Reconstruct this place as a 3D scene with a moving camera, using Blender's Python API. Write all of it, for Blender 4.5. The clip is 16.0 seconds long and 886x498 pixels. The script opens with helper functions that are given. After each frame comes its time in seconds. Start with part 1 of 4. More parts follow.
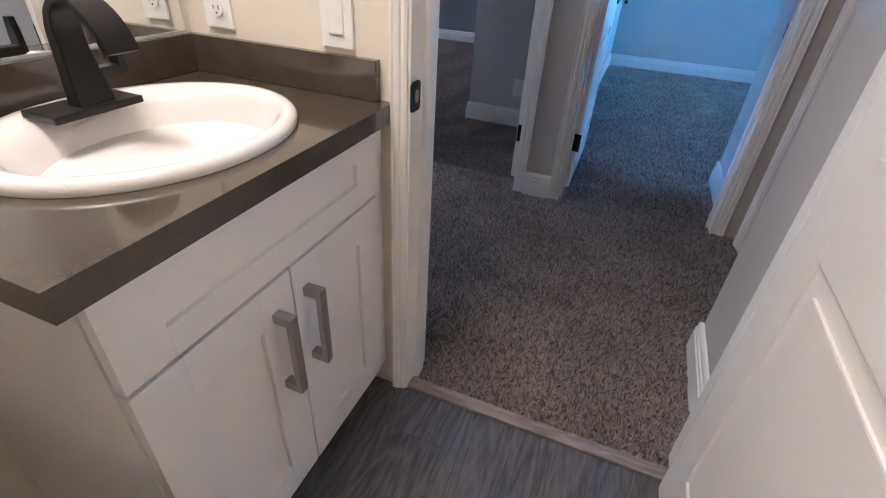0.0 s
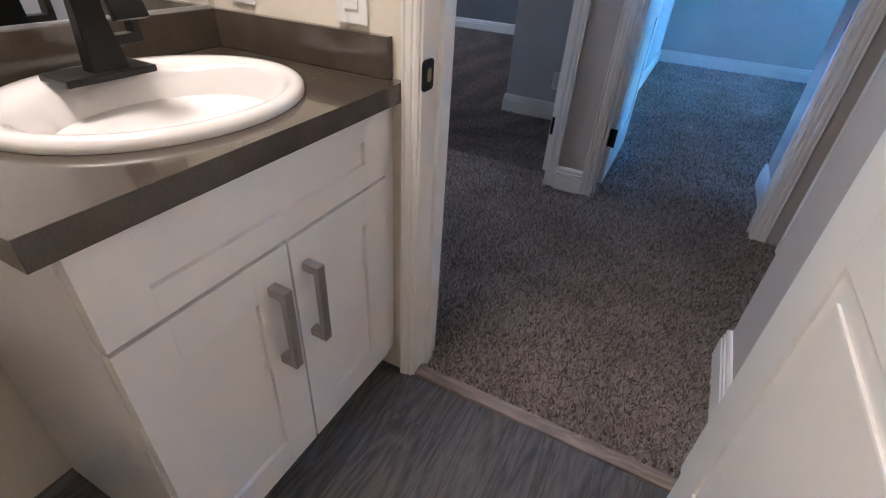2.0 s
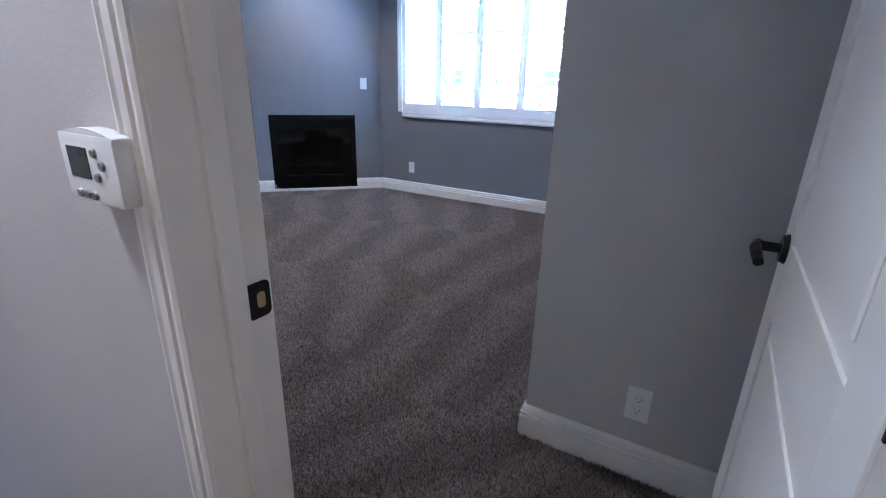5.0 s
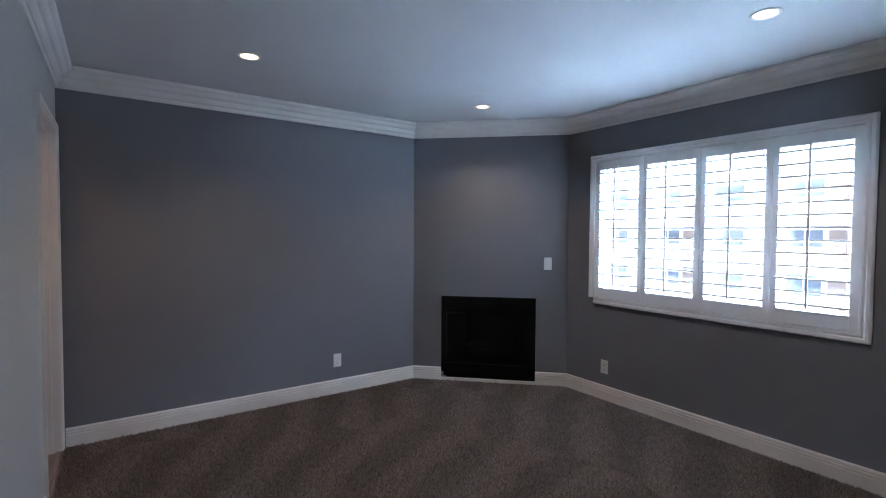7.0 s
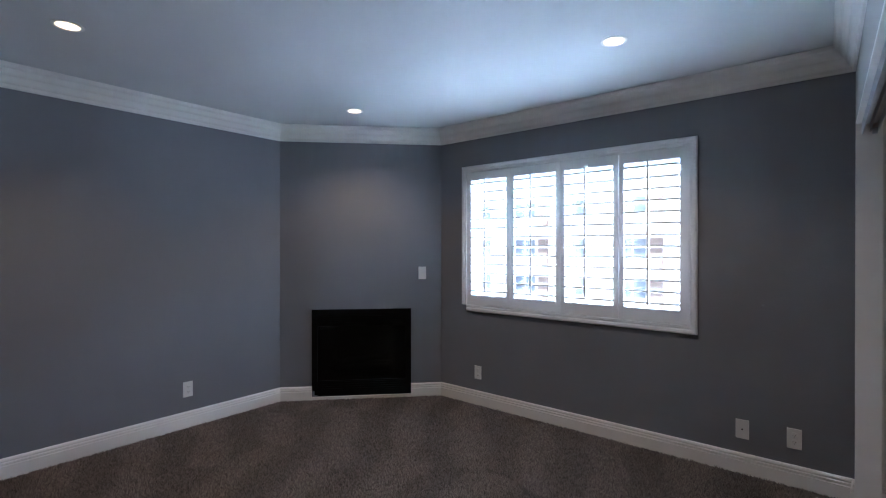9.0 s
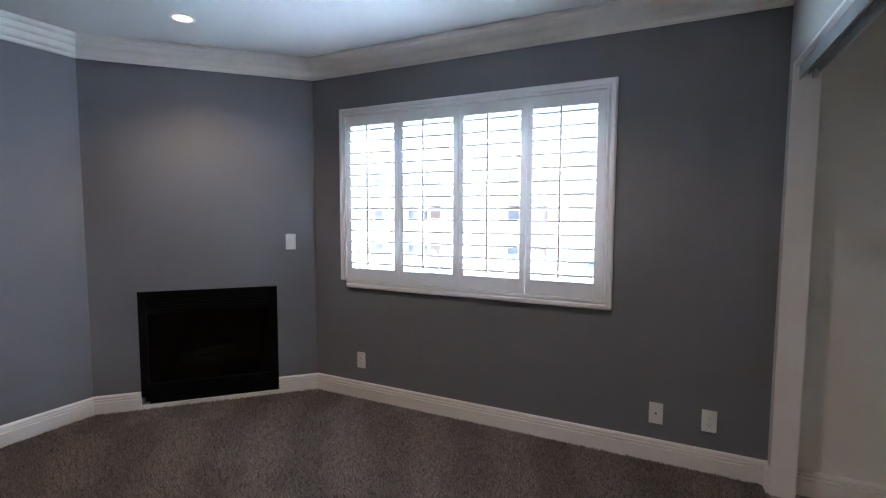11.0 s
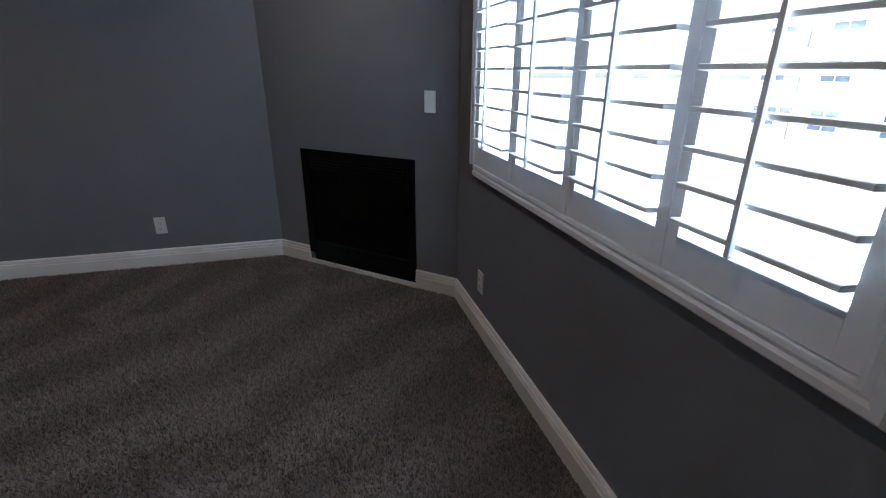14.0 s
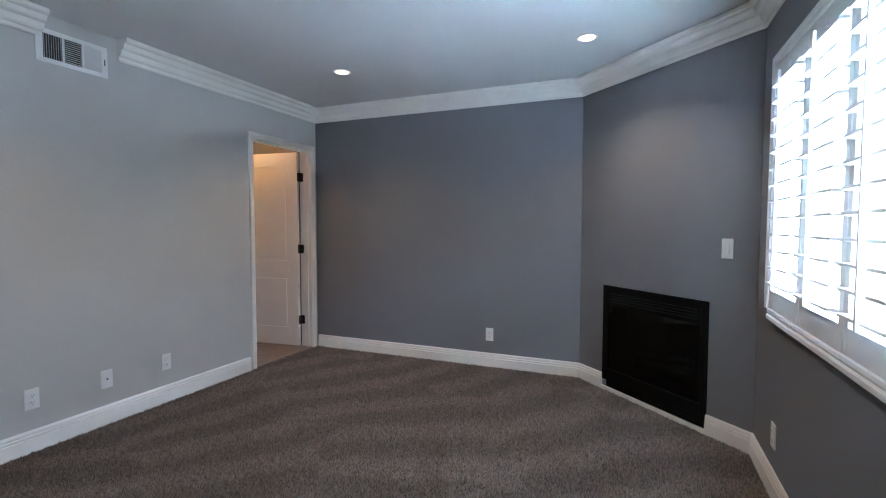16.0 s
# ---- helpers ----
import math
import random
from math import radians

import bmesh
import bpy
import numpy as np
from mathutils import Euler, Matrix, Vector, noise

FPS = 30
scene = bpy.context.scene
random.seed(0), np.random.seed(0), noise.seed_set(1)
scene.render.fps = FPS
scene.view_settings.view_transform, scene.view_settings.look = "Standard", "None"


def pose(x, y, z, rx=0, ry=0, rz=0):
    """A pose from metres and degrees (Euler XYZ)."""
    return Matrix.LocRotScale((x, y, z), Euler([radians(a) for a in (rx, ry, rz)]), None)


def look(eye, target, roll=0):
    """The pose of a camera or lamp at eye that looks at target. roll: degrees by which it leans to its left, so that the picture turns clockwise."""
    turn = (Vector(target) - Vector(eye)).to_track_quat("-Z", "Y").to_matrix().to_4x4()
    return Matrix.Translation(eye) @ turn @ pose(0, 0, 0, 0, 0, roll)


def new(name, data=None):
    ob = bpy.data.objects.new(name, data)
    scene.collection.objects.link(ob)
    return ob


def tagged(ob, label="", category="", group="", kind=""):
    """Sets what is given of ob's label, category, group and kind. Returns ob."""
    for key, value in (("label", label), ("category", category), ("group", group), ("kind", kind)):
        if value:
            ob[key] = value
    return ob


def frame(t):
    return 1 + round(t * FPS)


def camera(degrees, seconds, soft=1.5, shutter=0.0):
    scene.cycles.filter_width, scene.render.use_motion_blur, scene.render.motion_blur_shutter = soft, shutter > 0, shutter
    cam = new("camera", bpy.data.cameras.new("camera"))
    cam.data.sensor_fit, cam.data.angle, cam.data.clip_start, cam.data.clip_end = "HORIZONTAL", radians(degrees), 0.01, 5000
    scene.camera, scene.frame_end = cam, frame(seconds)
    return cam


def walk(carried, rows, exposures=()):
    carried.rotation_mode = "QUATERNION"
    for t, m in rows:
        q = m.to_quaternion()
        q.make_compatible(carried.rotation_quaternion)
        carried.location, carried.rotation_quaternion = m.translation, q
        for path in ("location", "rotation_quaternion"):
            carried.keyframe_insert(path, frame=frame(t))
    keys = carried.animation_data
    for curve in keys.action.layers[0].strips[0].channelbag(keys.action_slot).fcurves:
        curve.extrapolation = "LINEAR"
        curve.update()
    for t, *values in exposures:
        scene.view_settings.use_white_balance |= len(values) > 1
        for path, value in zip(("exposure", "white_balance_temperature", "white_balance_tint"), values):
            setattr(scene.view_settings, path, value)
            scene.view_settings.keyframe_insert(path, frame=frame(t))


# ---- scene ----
cam = camera(86.8, 16.0, 1.1)
PATH = [
    (0, (0.13, -0.105, 1.094), (-0.447, 1.462, -0.006), 3.6),
    (0.5, (0.148, -0.141, 1.095), (-0.603, 1.362, 0.009), 3.9),
    (1, (0.159, -0.159, 1.102), (-0.681, 1.307, 0.031), 4.4),
    (1.5, (0.167, -0.156, 1.092), (-0.709, 1.287, 0.021), 4.5),
    (2, (0.186, -0.071, 1.067), (-0.527, 1.42, -0.059), 3.8),
    (2.5, (0.132, 0.162, 1.055), (-0.311, 1.729, -0.106), 3.1),
    (3, (0.066, 0.476, 1.08), (-0.208, 2.137, -0.001), 3.8),
    (3.5, (-0.037, 0.829, 1.114), (-0.416, 2.539, 0.148), 3.4),
    (4, (-0.188, 1.193, 1.142), (-0.749, 2.889, 0.243), 4.0),
    (4.5, (-0.363, 1.565, 1.172), (-1.105, 3.243, 0.376), 2.5),
    (5, (-0.535, 1.854, 1.183), (-1.474, 3.486, 0.507), 1.4),
    (7.5, (-0.989, 2.816, 1.43), (-2.658, 3.918, 1.427), 0.8),
    (8, (-0.978, 2.828, 1.43), (-2.552, 4.062, 1.427), 0.7),
    (8.5, (-1.013, 2.774, 1.388), (-2.424, 4.192, 1.398), 0.6),
    (11, (-1.415, 3.405, 1.343), (-2.298, 5.194, 1.194), 0.2),
    (11.5, (-1.492, 3.766, 1.316), (-2.332, 5.555, 1.013), 0.4),
    (12, (-1.511, 4.154, 1.287), (-2.376, 5.897, 0.823), 0.3),
    (12.5, (-1.531, 4.53, 1.256), (-2.531, 6.157, 0.663), -0.2),
    (13, (-1.508, 4.850, 1.240), (-2.792, 6.229, 0.568), -0.1),
    (13.5, (-1.464, 5.170, 1.255), (-3.029, 6.174, 0.518), 0.4),
    (14, (-1.371, 5.376, 1.294), (-3.171, 5.878, 0.582), 0.3),
    (14.5, (-1.198, 5.483, 1.311), (-3.097, 5.397, 0.689), 0.3),
    (15, (-0.990, 5.472, 1.288), (-2.903, 5.056, 0.841), 0.5),
    (15.5, (-0.877, 5.468, 1.289), (-2.766, 4.856, 1.052), 0.5),
    (16, (-0.833, 5.543, 1.263), (-2.677, 4.775, 1.164), 0.1),
]
EXPOSURES = [(0.0, 2.75, 4150, 8), (2.0, 2.65, 4150, 8), (2.5, 2.55, 4050, 8), (3.0, 2.6, 3700, 5), (3.5, 2.95, 3700, 6), (4.0, 3.3, 4050, 8), (4.5, 3.45, 4250, 9), (5.2, 3.45, 4450, 9), (7.3, 2.05, 5250, 10), (8.7, 2.1, 5250, 10), (10.8, 2.4, 5600, 11), (12.0, 2.1, 5800, 10), (13.5, 1.45, 5500, 9), (14.3, 1.4, 5300, 8), (15.0, 2.3, 5450, 7), (16.0, 2.7, 5450, 6)]
H = 2.452
CANS = [(-3.94, 3.40), (-3.97, 5.22), (-1.94, 5.26), (-1.94, 3.40)]
SKY, SUN = 0.14, 4.0
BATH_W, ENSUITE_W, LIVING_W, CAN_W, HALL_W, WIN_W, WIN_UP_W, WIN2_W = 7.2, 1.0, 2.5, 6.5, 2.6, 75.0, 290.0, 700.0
walk(cam, [(t, look(eye, target, roll)) for t, eye, target, roll in PATH], EXPOSURES)

# ---- world, sun, large lights ----
world = bpy.data.worlds.new("world")
scene.world = world
world.use_nodes = True
sky = world.node_tree.nodes.new("ShaderNodeTexSky")
sky.sky_type = "NISHITA"
sky.sun_disc = False
sky.sun_elevation, sky.sun_rotation = radians(48), radians(200)
background = world.node_tree.nodes["Background"]
background.inputs["Strength"].default_value = SKY
world.node_tree.links.new(sky.outputs[0], background.inputs["Color"])

sun = new("sun", bpy.data.lights.new("sun", "SUN"))
sun.data.energy, sun.data.angle, sun.data.color = SUN, radians(0.5), (1, 0.95, 0.87)
sun.matrix_world = look((-3, -8, 10), (0, 0, 0))


def area_lamp(name, eye, target, size_x, size_y, watts, colour):
    lamp = new(name, bpy.data.lights.new(name, "AREA"))
    lamp.data.shape, lamp.data.size, lamp.data.size_y = "RECTANGLE", size_x, size_y
    lamp.data.energy, lamp.data.color = watts, colour
    lamp.matrix_world = look(eye, target)
    return lamp


DAY = (0.82, 0.91, 1.0)
WARM = (1.0, 0.63, 0.34)
area_lamp("bath_vanity_lamp", (-0.70, 0.10, 2.10), (-0.30, 0.15, 0.7), 0.26, 1.0, BATH_W, WARM)
area_lamp("ensuite_lamp", (-4.38, 1.85, 2.40), (-4.38, 1.85, 0), 0.25, 0.25, ENSUITE_W, (1.0, 0.46, 0.15))
area_lamp("living_window_lamp", (-3.6, 5.9, -1.3), (-3.6, 2.0, -1.6), 1.8, 1.4, LIVING_W, DAY)
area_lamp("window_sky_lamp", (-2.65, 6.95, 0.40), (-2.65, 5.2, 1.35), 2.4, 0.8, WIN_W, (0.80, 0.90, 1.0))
area_lamp("window_sky_lamp", (-2.65, 7.05, 2.75), (-2.65, 5.6, 1.0), 2.4, 0.9, WIN_UP_W, (0.70, 0.86, 1.0))
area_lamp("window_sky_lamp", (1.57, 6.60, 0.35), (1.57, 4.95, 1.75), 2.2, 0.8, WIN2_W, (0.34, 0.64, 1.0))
area_lamp("window_sky_lamp", (1.57, 6.80, 2.75), (1.57, 5.4, 1.0), 2.2, 0.9, 700.0, (0.42, 0.70, 1.0))
area_lamp("hall_ceiling_lamp", (-1.7, 1.7, 2.42), (-1.7, 1.7, 0), 0.3, 0.3, HALL_W, (1.0, 0.80, 0.63))
for px, py in CANS:
    lamp = new("downlight_lamp", bpy.data.lights.new("downlight_lamp", "SPOT"))
    lamp.data.energy, lamp.data.color, lamp.data.spot_size, lamp.data.spot_blend = CAN_W, (1, 0.72, 0.48), radians(125), 0.7
    lamp.data.shadow_soft_size = 0.05
    lamp.matrix_world = look((px, py, H - 0.02), (px, py, 0))


# ---- materials ----
def material(name, base, rough=0.6, metal=0.0, spread=0.06, scale=6.0, fine=0.0, fine_scale=200.0, bump=0.0, bump_scale=300.0, spec=0.5, coat=0.0):
    """A painted or cast surface: slow blotches, fine grain and a fine relief."""
    m = bpy.data.materials.new(name)
    m.use_nodes = True
    n, k = m.node_tree.nodes, m.node_tree.links
    b = n["Principled BSDF"]
    co = n.new("ShaderNodeTexCoord")
    slow = n.new("ShaderNodeTexNoise")
    slow.inputs["Scale"].default_value, slow.inputs["Detail"].default_value = scale, 5
    k.new(co.outputs["Object"], slow.inputs["Vector"])
    ramp = n.new("ShaderNodeValToRGB")
    ramp.color_ramp.elements[0].position, ramp.color_ramp.elements[1].position = 0.3, 0.7
    ramp.color_ramp.elements[0].color = (*[c * (1 - spread) for c in base], 1)
    ramp.color_ramp.elements[1].color = (*[min(1, c * (1 + spread)) for c in base], 1)
    k.new(slow.outputs["Fac"], ramp.inputs["Fac"])
    colour = ramp.outputs["Color"]
    grain = n.new("ShaderNodeTexNoise")
    grain.inputs["Scale"].default_value, grain.inputs["Detail"].default_value = fine_scale, 3
    k.new(co.outputs["Object"], grain.inputs["Vector"])
    if fine:
        mix = n.new("ShaderNodeMixRGB")
        mix.blend_type = "OVERLAY"
        mix.inputs["Fac"].default_value = fine
        k.new(colour, mix.inputs["Color1"])
        k.new(grain.outputs["Fac"], mix.inputs["Color2"])
        colour = mix.outputs["Color"]
    k.new(colour, b.inputs["Base Color"])
    b.inputs["Metallic"].default_value, b.inputs["Specular IOR Level"].default_value = metal, spec
    b.inputs["Coat Weight"].default_value = coat
    vary = n.new("ShaderNodeMapRange")
    vary.inputs["To Min"].default_value, vary.inputs["To Max"].default_value = rough * 0.88, min(1, rough * 1.12)
    k.new(slow.outputs["Fac"], vary.inputs["Value"])
    k.new(vary.outputs["Result"], b.inputs["Roughness"])
    if bump:
        relief = n.new("ShaderNodeTexNoise")
        relief.inputs["Scale"].default_value, relief.inputs["Detail"].default_value = bump_scale, 4
        k.new(co.outputs["Object"], relief.inputs["Vector"])
        bn = n.new("ShaderNodeBump")
        bn.inputs["Strength"].default_value, bn.inputs["Distance"].default_value = bump, 0.002
        k.new(relief.outputs["Fac"], bn.inputs["Height"])
        k.new(bn.outputs["Normal"], b.inputs["Normal"])
    return m


def glass_material(name, tint=(1, 1, 1), rough=0.0):
    m = bpy.data.materials.new(name)
    m.use_nodes = True
    n, k = m.node_tree.nodes, m.node_tree.links
    clear, gloss, mix = (n.new(i) for i in ("ShaderNodeBsdfTransparent", "ShaderNodeBsdfGlossy", "ShaderNodeMixShader"))
    mix.inputs[0].default_value = 0.035
    clear.inputs["Color"].default_value = (*tint, 1)
    gloss.inputs["Roughness"].default_value = rough
    k.new(clear.outputs[0], mix.inputs[1])
    k.new(gloss.outputs[0], mix.inputs[2])
    k.new(mix.outputs[0], n["Material Output"].inputs["Surface"])
    return m


def glow_material(name, colour, strength):
    m = bpy.data.materials.new(name)
    m.use_nodes = True
    b = m.node_tree.nodes["Principled BSDF"]
    b.inputs["Emission Color"].default_value, b.inputs["Emission Strength"].default_value = (*colour, 1), strength
    return m


def carpet_material(name, base, stripes, low=0.25, high=2.2):
    """Cut pile: every tuft its own shade; vacuum tracks lay the nap two ways."""
    m = bpy.data.materials.new(name)
    m.use_nodes = True
    n, k = m.node_tree.nodes, m.node_tree.links
    b = n["Principled BSDF"]
    co = n.new("ShaderNodeTexCoord")
    tuft = n.new("ShaderNodeTexNoise")
    tuft.inputs["Scale"].default_value, tuft.inputs["Detail"].default_value, tuft.inputs["Roughness"].default_value = 130, 4, 0.7
    k.new(co.outputs["Object"], tuft.inputs["Vector"])
    island = n.new("ShaderNodeNewGeometry")
    add = n.new("ShaderNodeMath")
    add.operation = "MULTIPLY_ADD"
    add.inputs[1].default_value = 0.62
    k.new(island.outputs["Random Per Island"], add.inputs[0])
    half = n.new("ShaderNodeMath")
    half.operation = "MULTIPLY"
    half.inputs[1].default_value = 0.5
    k.new(tuft.outputs["Fac"], half.inputs[0])
    k.new(half.outputs[0], add.inputs[2])
    ramp = n.new("ShaderNodeValToRGB")
    e = ramp.color_ramp.elements
    e[0].position, e[1].position = 0.2, 0.95
    e[0].color = (*[c * low for c in base], 1)
    e[1].color = (*[c * high for c in base], 1)
    k.new(add.outputs[0], ramp.inputs["Fac"])
    blotch = n.new("ShaderNodeTexNoise")
    blotch.inputs["Scale"].default_value, blotch.inputs["Detail"].default_value = 3.2, 4
    k.new(co.outputs["Object"], blotch.inputs["Vector"])
    nap = blotch.outputs["Fac"]
    if stripes:
        def math_node(op, a, b=None, c=None):
            q = n.new("ShaderNodeMath")
            q.operation = op
            for i, v in enumerate((a, b, c)):
                if v is None:
                    continue
                if isinstance(v, (int, float)):
                    q.inputs[i].default_value = v
                else:
                    k.new(v, q.inputs[i])
            return q.outputs[0]

        # vacuum strokes fan out from the doorway in overlapping rows
        wob = n.new("ShaderNodeTexNoise")
        wob.inputs["Scale"].default_value, wob.inputs["Detail"].default_value = 0.9, 2
        k.new(co.outputs["Object"], wob.inputs["Vector"])
        xyz = n.new("ShaderNodeSeparateXYZ")
        k.new(co.outputs["Object"], xyz.inputs[0])
        dx, dy = math_node("ADD", xyz.outputs["X"], 1.6), math_node("SUBTRACT", xyz.outputs["Y"], 2.1)
        reach = math_node("SQRT", math_node("MULTIPLY_ADD", dx, dx, math_node("MULTIPLY", dy, dy)))
        angle = math_node("ARCTAN2", dy, dx)
        row = math_node("FLOOR", math_node("MULTIPLY_ADD", wob.outputs["Fac"], 1.6, math_node("MULTIPLY", reach, 1.0)))
        pitch = math_node("MULTIPLY_ADD", row, 11.0, 5.0)
        phase = math_node("MULTIPLY_ADD", angle, pitch, math_node("MULTIPLY_ADD", wob.outputs["Fac"], 2.0, math_node("MULTIPLY", row, 2.3)))
        skew = math_node("MULTIPLY_ADD", reach, math_node("SUBTRACT", math_node("MULTIPLY", math_node("MODULO", row, 2.0), 6.0), 3.0), phase)
        ragged = math_node("MULTIPLY_ADD", blotch.outputs["Fac"], 3.0, math_node("MULTIPLY_ADD", tuft.outputs["Fac"], 1.2, math_node("SINE", skew)))
        soft = n.new("ShaderNodeMapRange")
        soft.interpolation_type = "SMOOTHSTEP"
        soft.inputs["From Min"].default_value, soft.inputs["From Max"].default_value = 1.4, 2.8
        soft.inputs["To Min"].default_value, soft.inputs["To Max"].default_value = 0.38, 0.68
        k.new(ragged, soft.inputs["Value"])
        nap = soft.outputs["Result"]
    lay = n.new("ShaderNodeMapRange")
    lay.inputs["From Min"].default_value, lay.inputs["From Max"].default_value = 0.35, 0.7
    lay.inputs["To Min"].default_value, lay.inputs["To Max"].default_value = (0.87 if stripes else 0.82), (1.22 if stripes else 1.18)
    k.new(nap, lay.inputs["Value"])
    out = n.new("ShaderNodeMixRGB")
    out.blend_type = "MULTIPLY"
    out.inputs["Fac"].default_value = 1
    k.new(ramp.outputs["Color"], out.inputs["Color1"])
    k.new(lay.outputs["Result"], out.inputs["Color2"])
    k.new(out.outputs["Color"], b.inputs["Base Color"])
    b.inputs["Roughness"].default_value, b.inputs["Specular IOR Level"].default_value = 0.95, 0.1
    b.inputs["Sheen Weight"].default_value = 0.08
    bn = n.new("ShaderNodeBump")
    bn.inputs["Strength"].default_value, bn.inputs["Distance"].default_value = 0.9, 0.01
    k.new(tuft.outputs["Fac"], bn.inputs["Height"])
    k.new(bn.outputs["Normal"], b.inputs["Normal"])
    return m


def plank_material(name, dark, light, along):
    """Printed vinyl plank: long streaks and cathedral grain along the plank."""
    m = bpy.data.materials.new(name)
    m.use_nodes = True
    n, k = m.node_tree.nodes, m.node_tree.links
    b = n["Principled BSDF"]
    co, ob = n.new("ShaderNodeTexCoord"), n.new("ShaderNodeObjectInfo")
    shift = n.new("ShaderNodeVectorMath")
    shift.operation = "MULTIPLY_ADD"
    k.new(ob.outputs["Random"], shift.inputs[0])
    shift.inputs[1].default_value = (9, 17, 5)
    k.new(co.outputs["Object"], shift.inputs[2])
    stretch = n.new("ShaderNodeMapping")
    stretch.inputs["Scale"].default_value = (1, 7, 1) if along == "x" else (7, 1, 1)
    k.new(shift.outputs[0], stretch.inputs["Vector"])
    rings = n.new("ShaderNodeTexNoise")
    rings.inputs["Scale"].default_value, rings.inputs["Detail"].default_value, rings.inputs["Distortion"].default_value = 2.2, 2, 0.8
    k.new(stretch.outputs[0], rings.inputs["Vector"])
    bands = n.new("ShaderNodeMath")
    bands.operation = "PINGPONG"
    bands.inputs[1].default_value = 0.07
    k.new(rings.outputs["Fac"], bands.inputs[0])
    band = n.new("ShaderNodeMapRange")
    band.inputs["From Max"].default_value = 0.07
    k.new(bands.outputs[0], band.inputs["Value"])
    streak = n.new("ShaderNodeTexNoise")
    streak.inputs["Scale"].default_value, streak.inputs["Detail"].default_value = 22, 6
    k.new(stretch.outputs[0], streak.inputs["Vector"])
    mix = n.new("ShaderNodeMixRGB")
    mix.inputs["Fac"].default_value = 0.66
    k.new(band.outputs["Result"], mix.inputs["Color1"])
    k.new(streak.outputs["Fac"], mix.inputs["Color2"])
    ramp = n.new("ShaderNodeValToRGB")
    e = ramp.color_ramp.elements
    e[0].position, e[1].position = 0.28, 0.72
    e[0].color, e[1].color = (*dark, 1), (*light, 1)
    k.new(mix.outputs["Color"], ramp.inputs["Fac"])
    k.new(ramp.outputs["Color"], b.inputs["Base Color"])
    b.inputs["Roughness"].default_value = 0.42
    bn = n.new("ShaderNodeBump")
    bn.inputs["Strength"].default_value, bn.inputs["Distance"].default_value = 0.15, 0.001
    k.new(streak.outputs["Fac"], bn.inputs["Height"])
    k.new(bn.outputs["Normal"], b.inputs["Normal"])
    return m


GREY = material("accent_grey_paint", (0.184, 0.188, 0.202), 0.62, spread=0.03, scale=2, bump=0.35, bump_scale=140)
PALE = material("pale_grey_paint", (0.49, 0.485, 0.465), 0.62, spread=0.03, scale=2, bump=0.35, bump_scale=140)
HALL = material("warm_hall_paint", (0.50, 0.475, 0.455), 0.62, spread=0.03, scale=2, bump=0.35, bump_scale=120)
BATHP = material("cream_bath_paint", (0.72, 0.675, 0.57), 0.5, spread=0.03, scale=3, bump=0.6, bump_scale=90)
CLOSET = material("closet_beige_paint", (0.72, 0.69, 0.62), 0.65, spread=0.05, scale=2, bump=0.3, bump_scale=140)
CEIL = material("ceiling_paint", (0.64, 0.64, 0.63), 0.8, spread=0.02, scale=2, bump=0.4, bump_scale=120)
TRIM = material("white_trim_paint", (0.80, 0.78, 0.74), 0.35, spread=0.025, scale=5, bump=0.06, bump_scale=60)
CAB = material("white_cabinet_lacquer", (0.80, 0.78, 0.77), 0.33, spread=0.02, scale=4, bump=0.05, bump_scale=50)
SHUT = material("shutter_white", (0.82, 0.82, 0.82), 0.38, spread=0.02, scale=5)
BLACK = material("oil_rubbed_black_metal", (0.012, 0.012, 0.012), 0.42, 0.6, spread=0.2, scale=30)
MATTE = material("matte_black_faucet", (0.010, 0.009, 0.008), 0.38, 0.0, spread=0.15, scale=25, spec=0.3)
SOOT = material("black_fireplace_metal", (0.006, 0.006, 0.006), 0.5, 0.0, spread=0.3, scale=12, spec=0.06)
LOG = material("charred_ceramic_log", (0.05, 0.045, 0.04), 0.9, spread=0.5, scale=25, bump=0.8, bump_scale=60)
NICKEL = material("brushed_nickel", (0.42, 0.40, 0.38), 0.36, 0.9, spread=0.06, scale=20, fine=0.2, fine_scale=400)
QUARTZ = material("brown_grey_quartz", (0.066, 0.054, 0.039), 0.16, spread=0.16, scale=16, fine=0.35, fine_scale=500, coat=0.5)
CERAMIC = material("white_ceramic", (0.76, 0.74, 0.72), 0.08, spread=0.01, scale=4, coat=0.4)
PLATE = material("white_plate_plastic", (0.78, 0.78, 0.76), 0.35, spread=0.02, scale=20)
SLOT = material("dark_slot", (0.02, 0.02, 0.02), 0.6)
SCREEN = material("lcd_screen", (0.05, 0.055, 0.05), 0.2, spread=0.1, scale=30)
BRASS = material("worn_brass", (0.45, 0.33, 0.16), 0.4, 0.9, spread=0.2, scale=60)
ALU = material("track_aluminium", (0.55, 0.57, 0.60), 0.35, 0.6, spread=0.08, scale=12)
VENTM = material("white_vent_enamel", (0.75, 0.75, 0.73), 0.4, spread=0.03, scale=12)
STUCCO = material("white_stucco", (0.78, 0.76, 0.72), 0.9, spread=0.06, scale=0.6, bump=0.5, bump_scale=20)
FARGLASS = material("far_window_glass", (0.10, 0.12, 0.15), 0.15, spread=0.3, scale=1.0)
# brown that paints the shade inside the far balcony recesses
BALCONY_SHADE = material("balcony_shadow_brown", (0.20, 0.15, 0.12), 0.8, spread=0.15, scale=1.0)
GROUNDM = material("pale_paving", (0.55, 0.54, 0.52), 0.9, spread=0.15, scale=0.5)
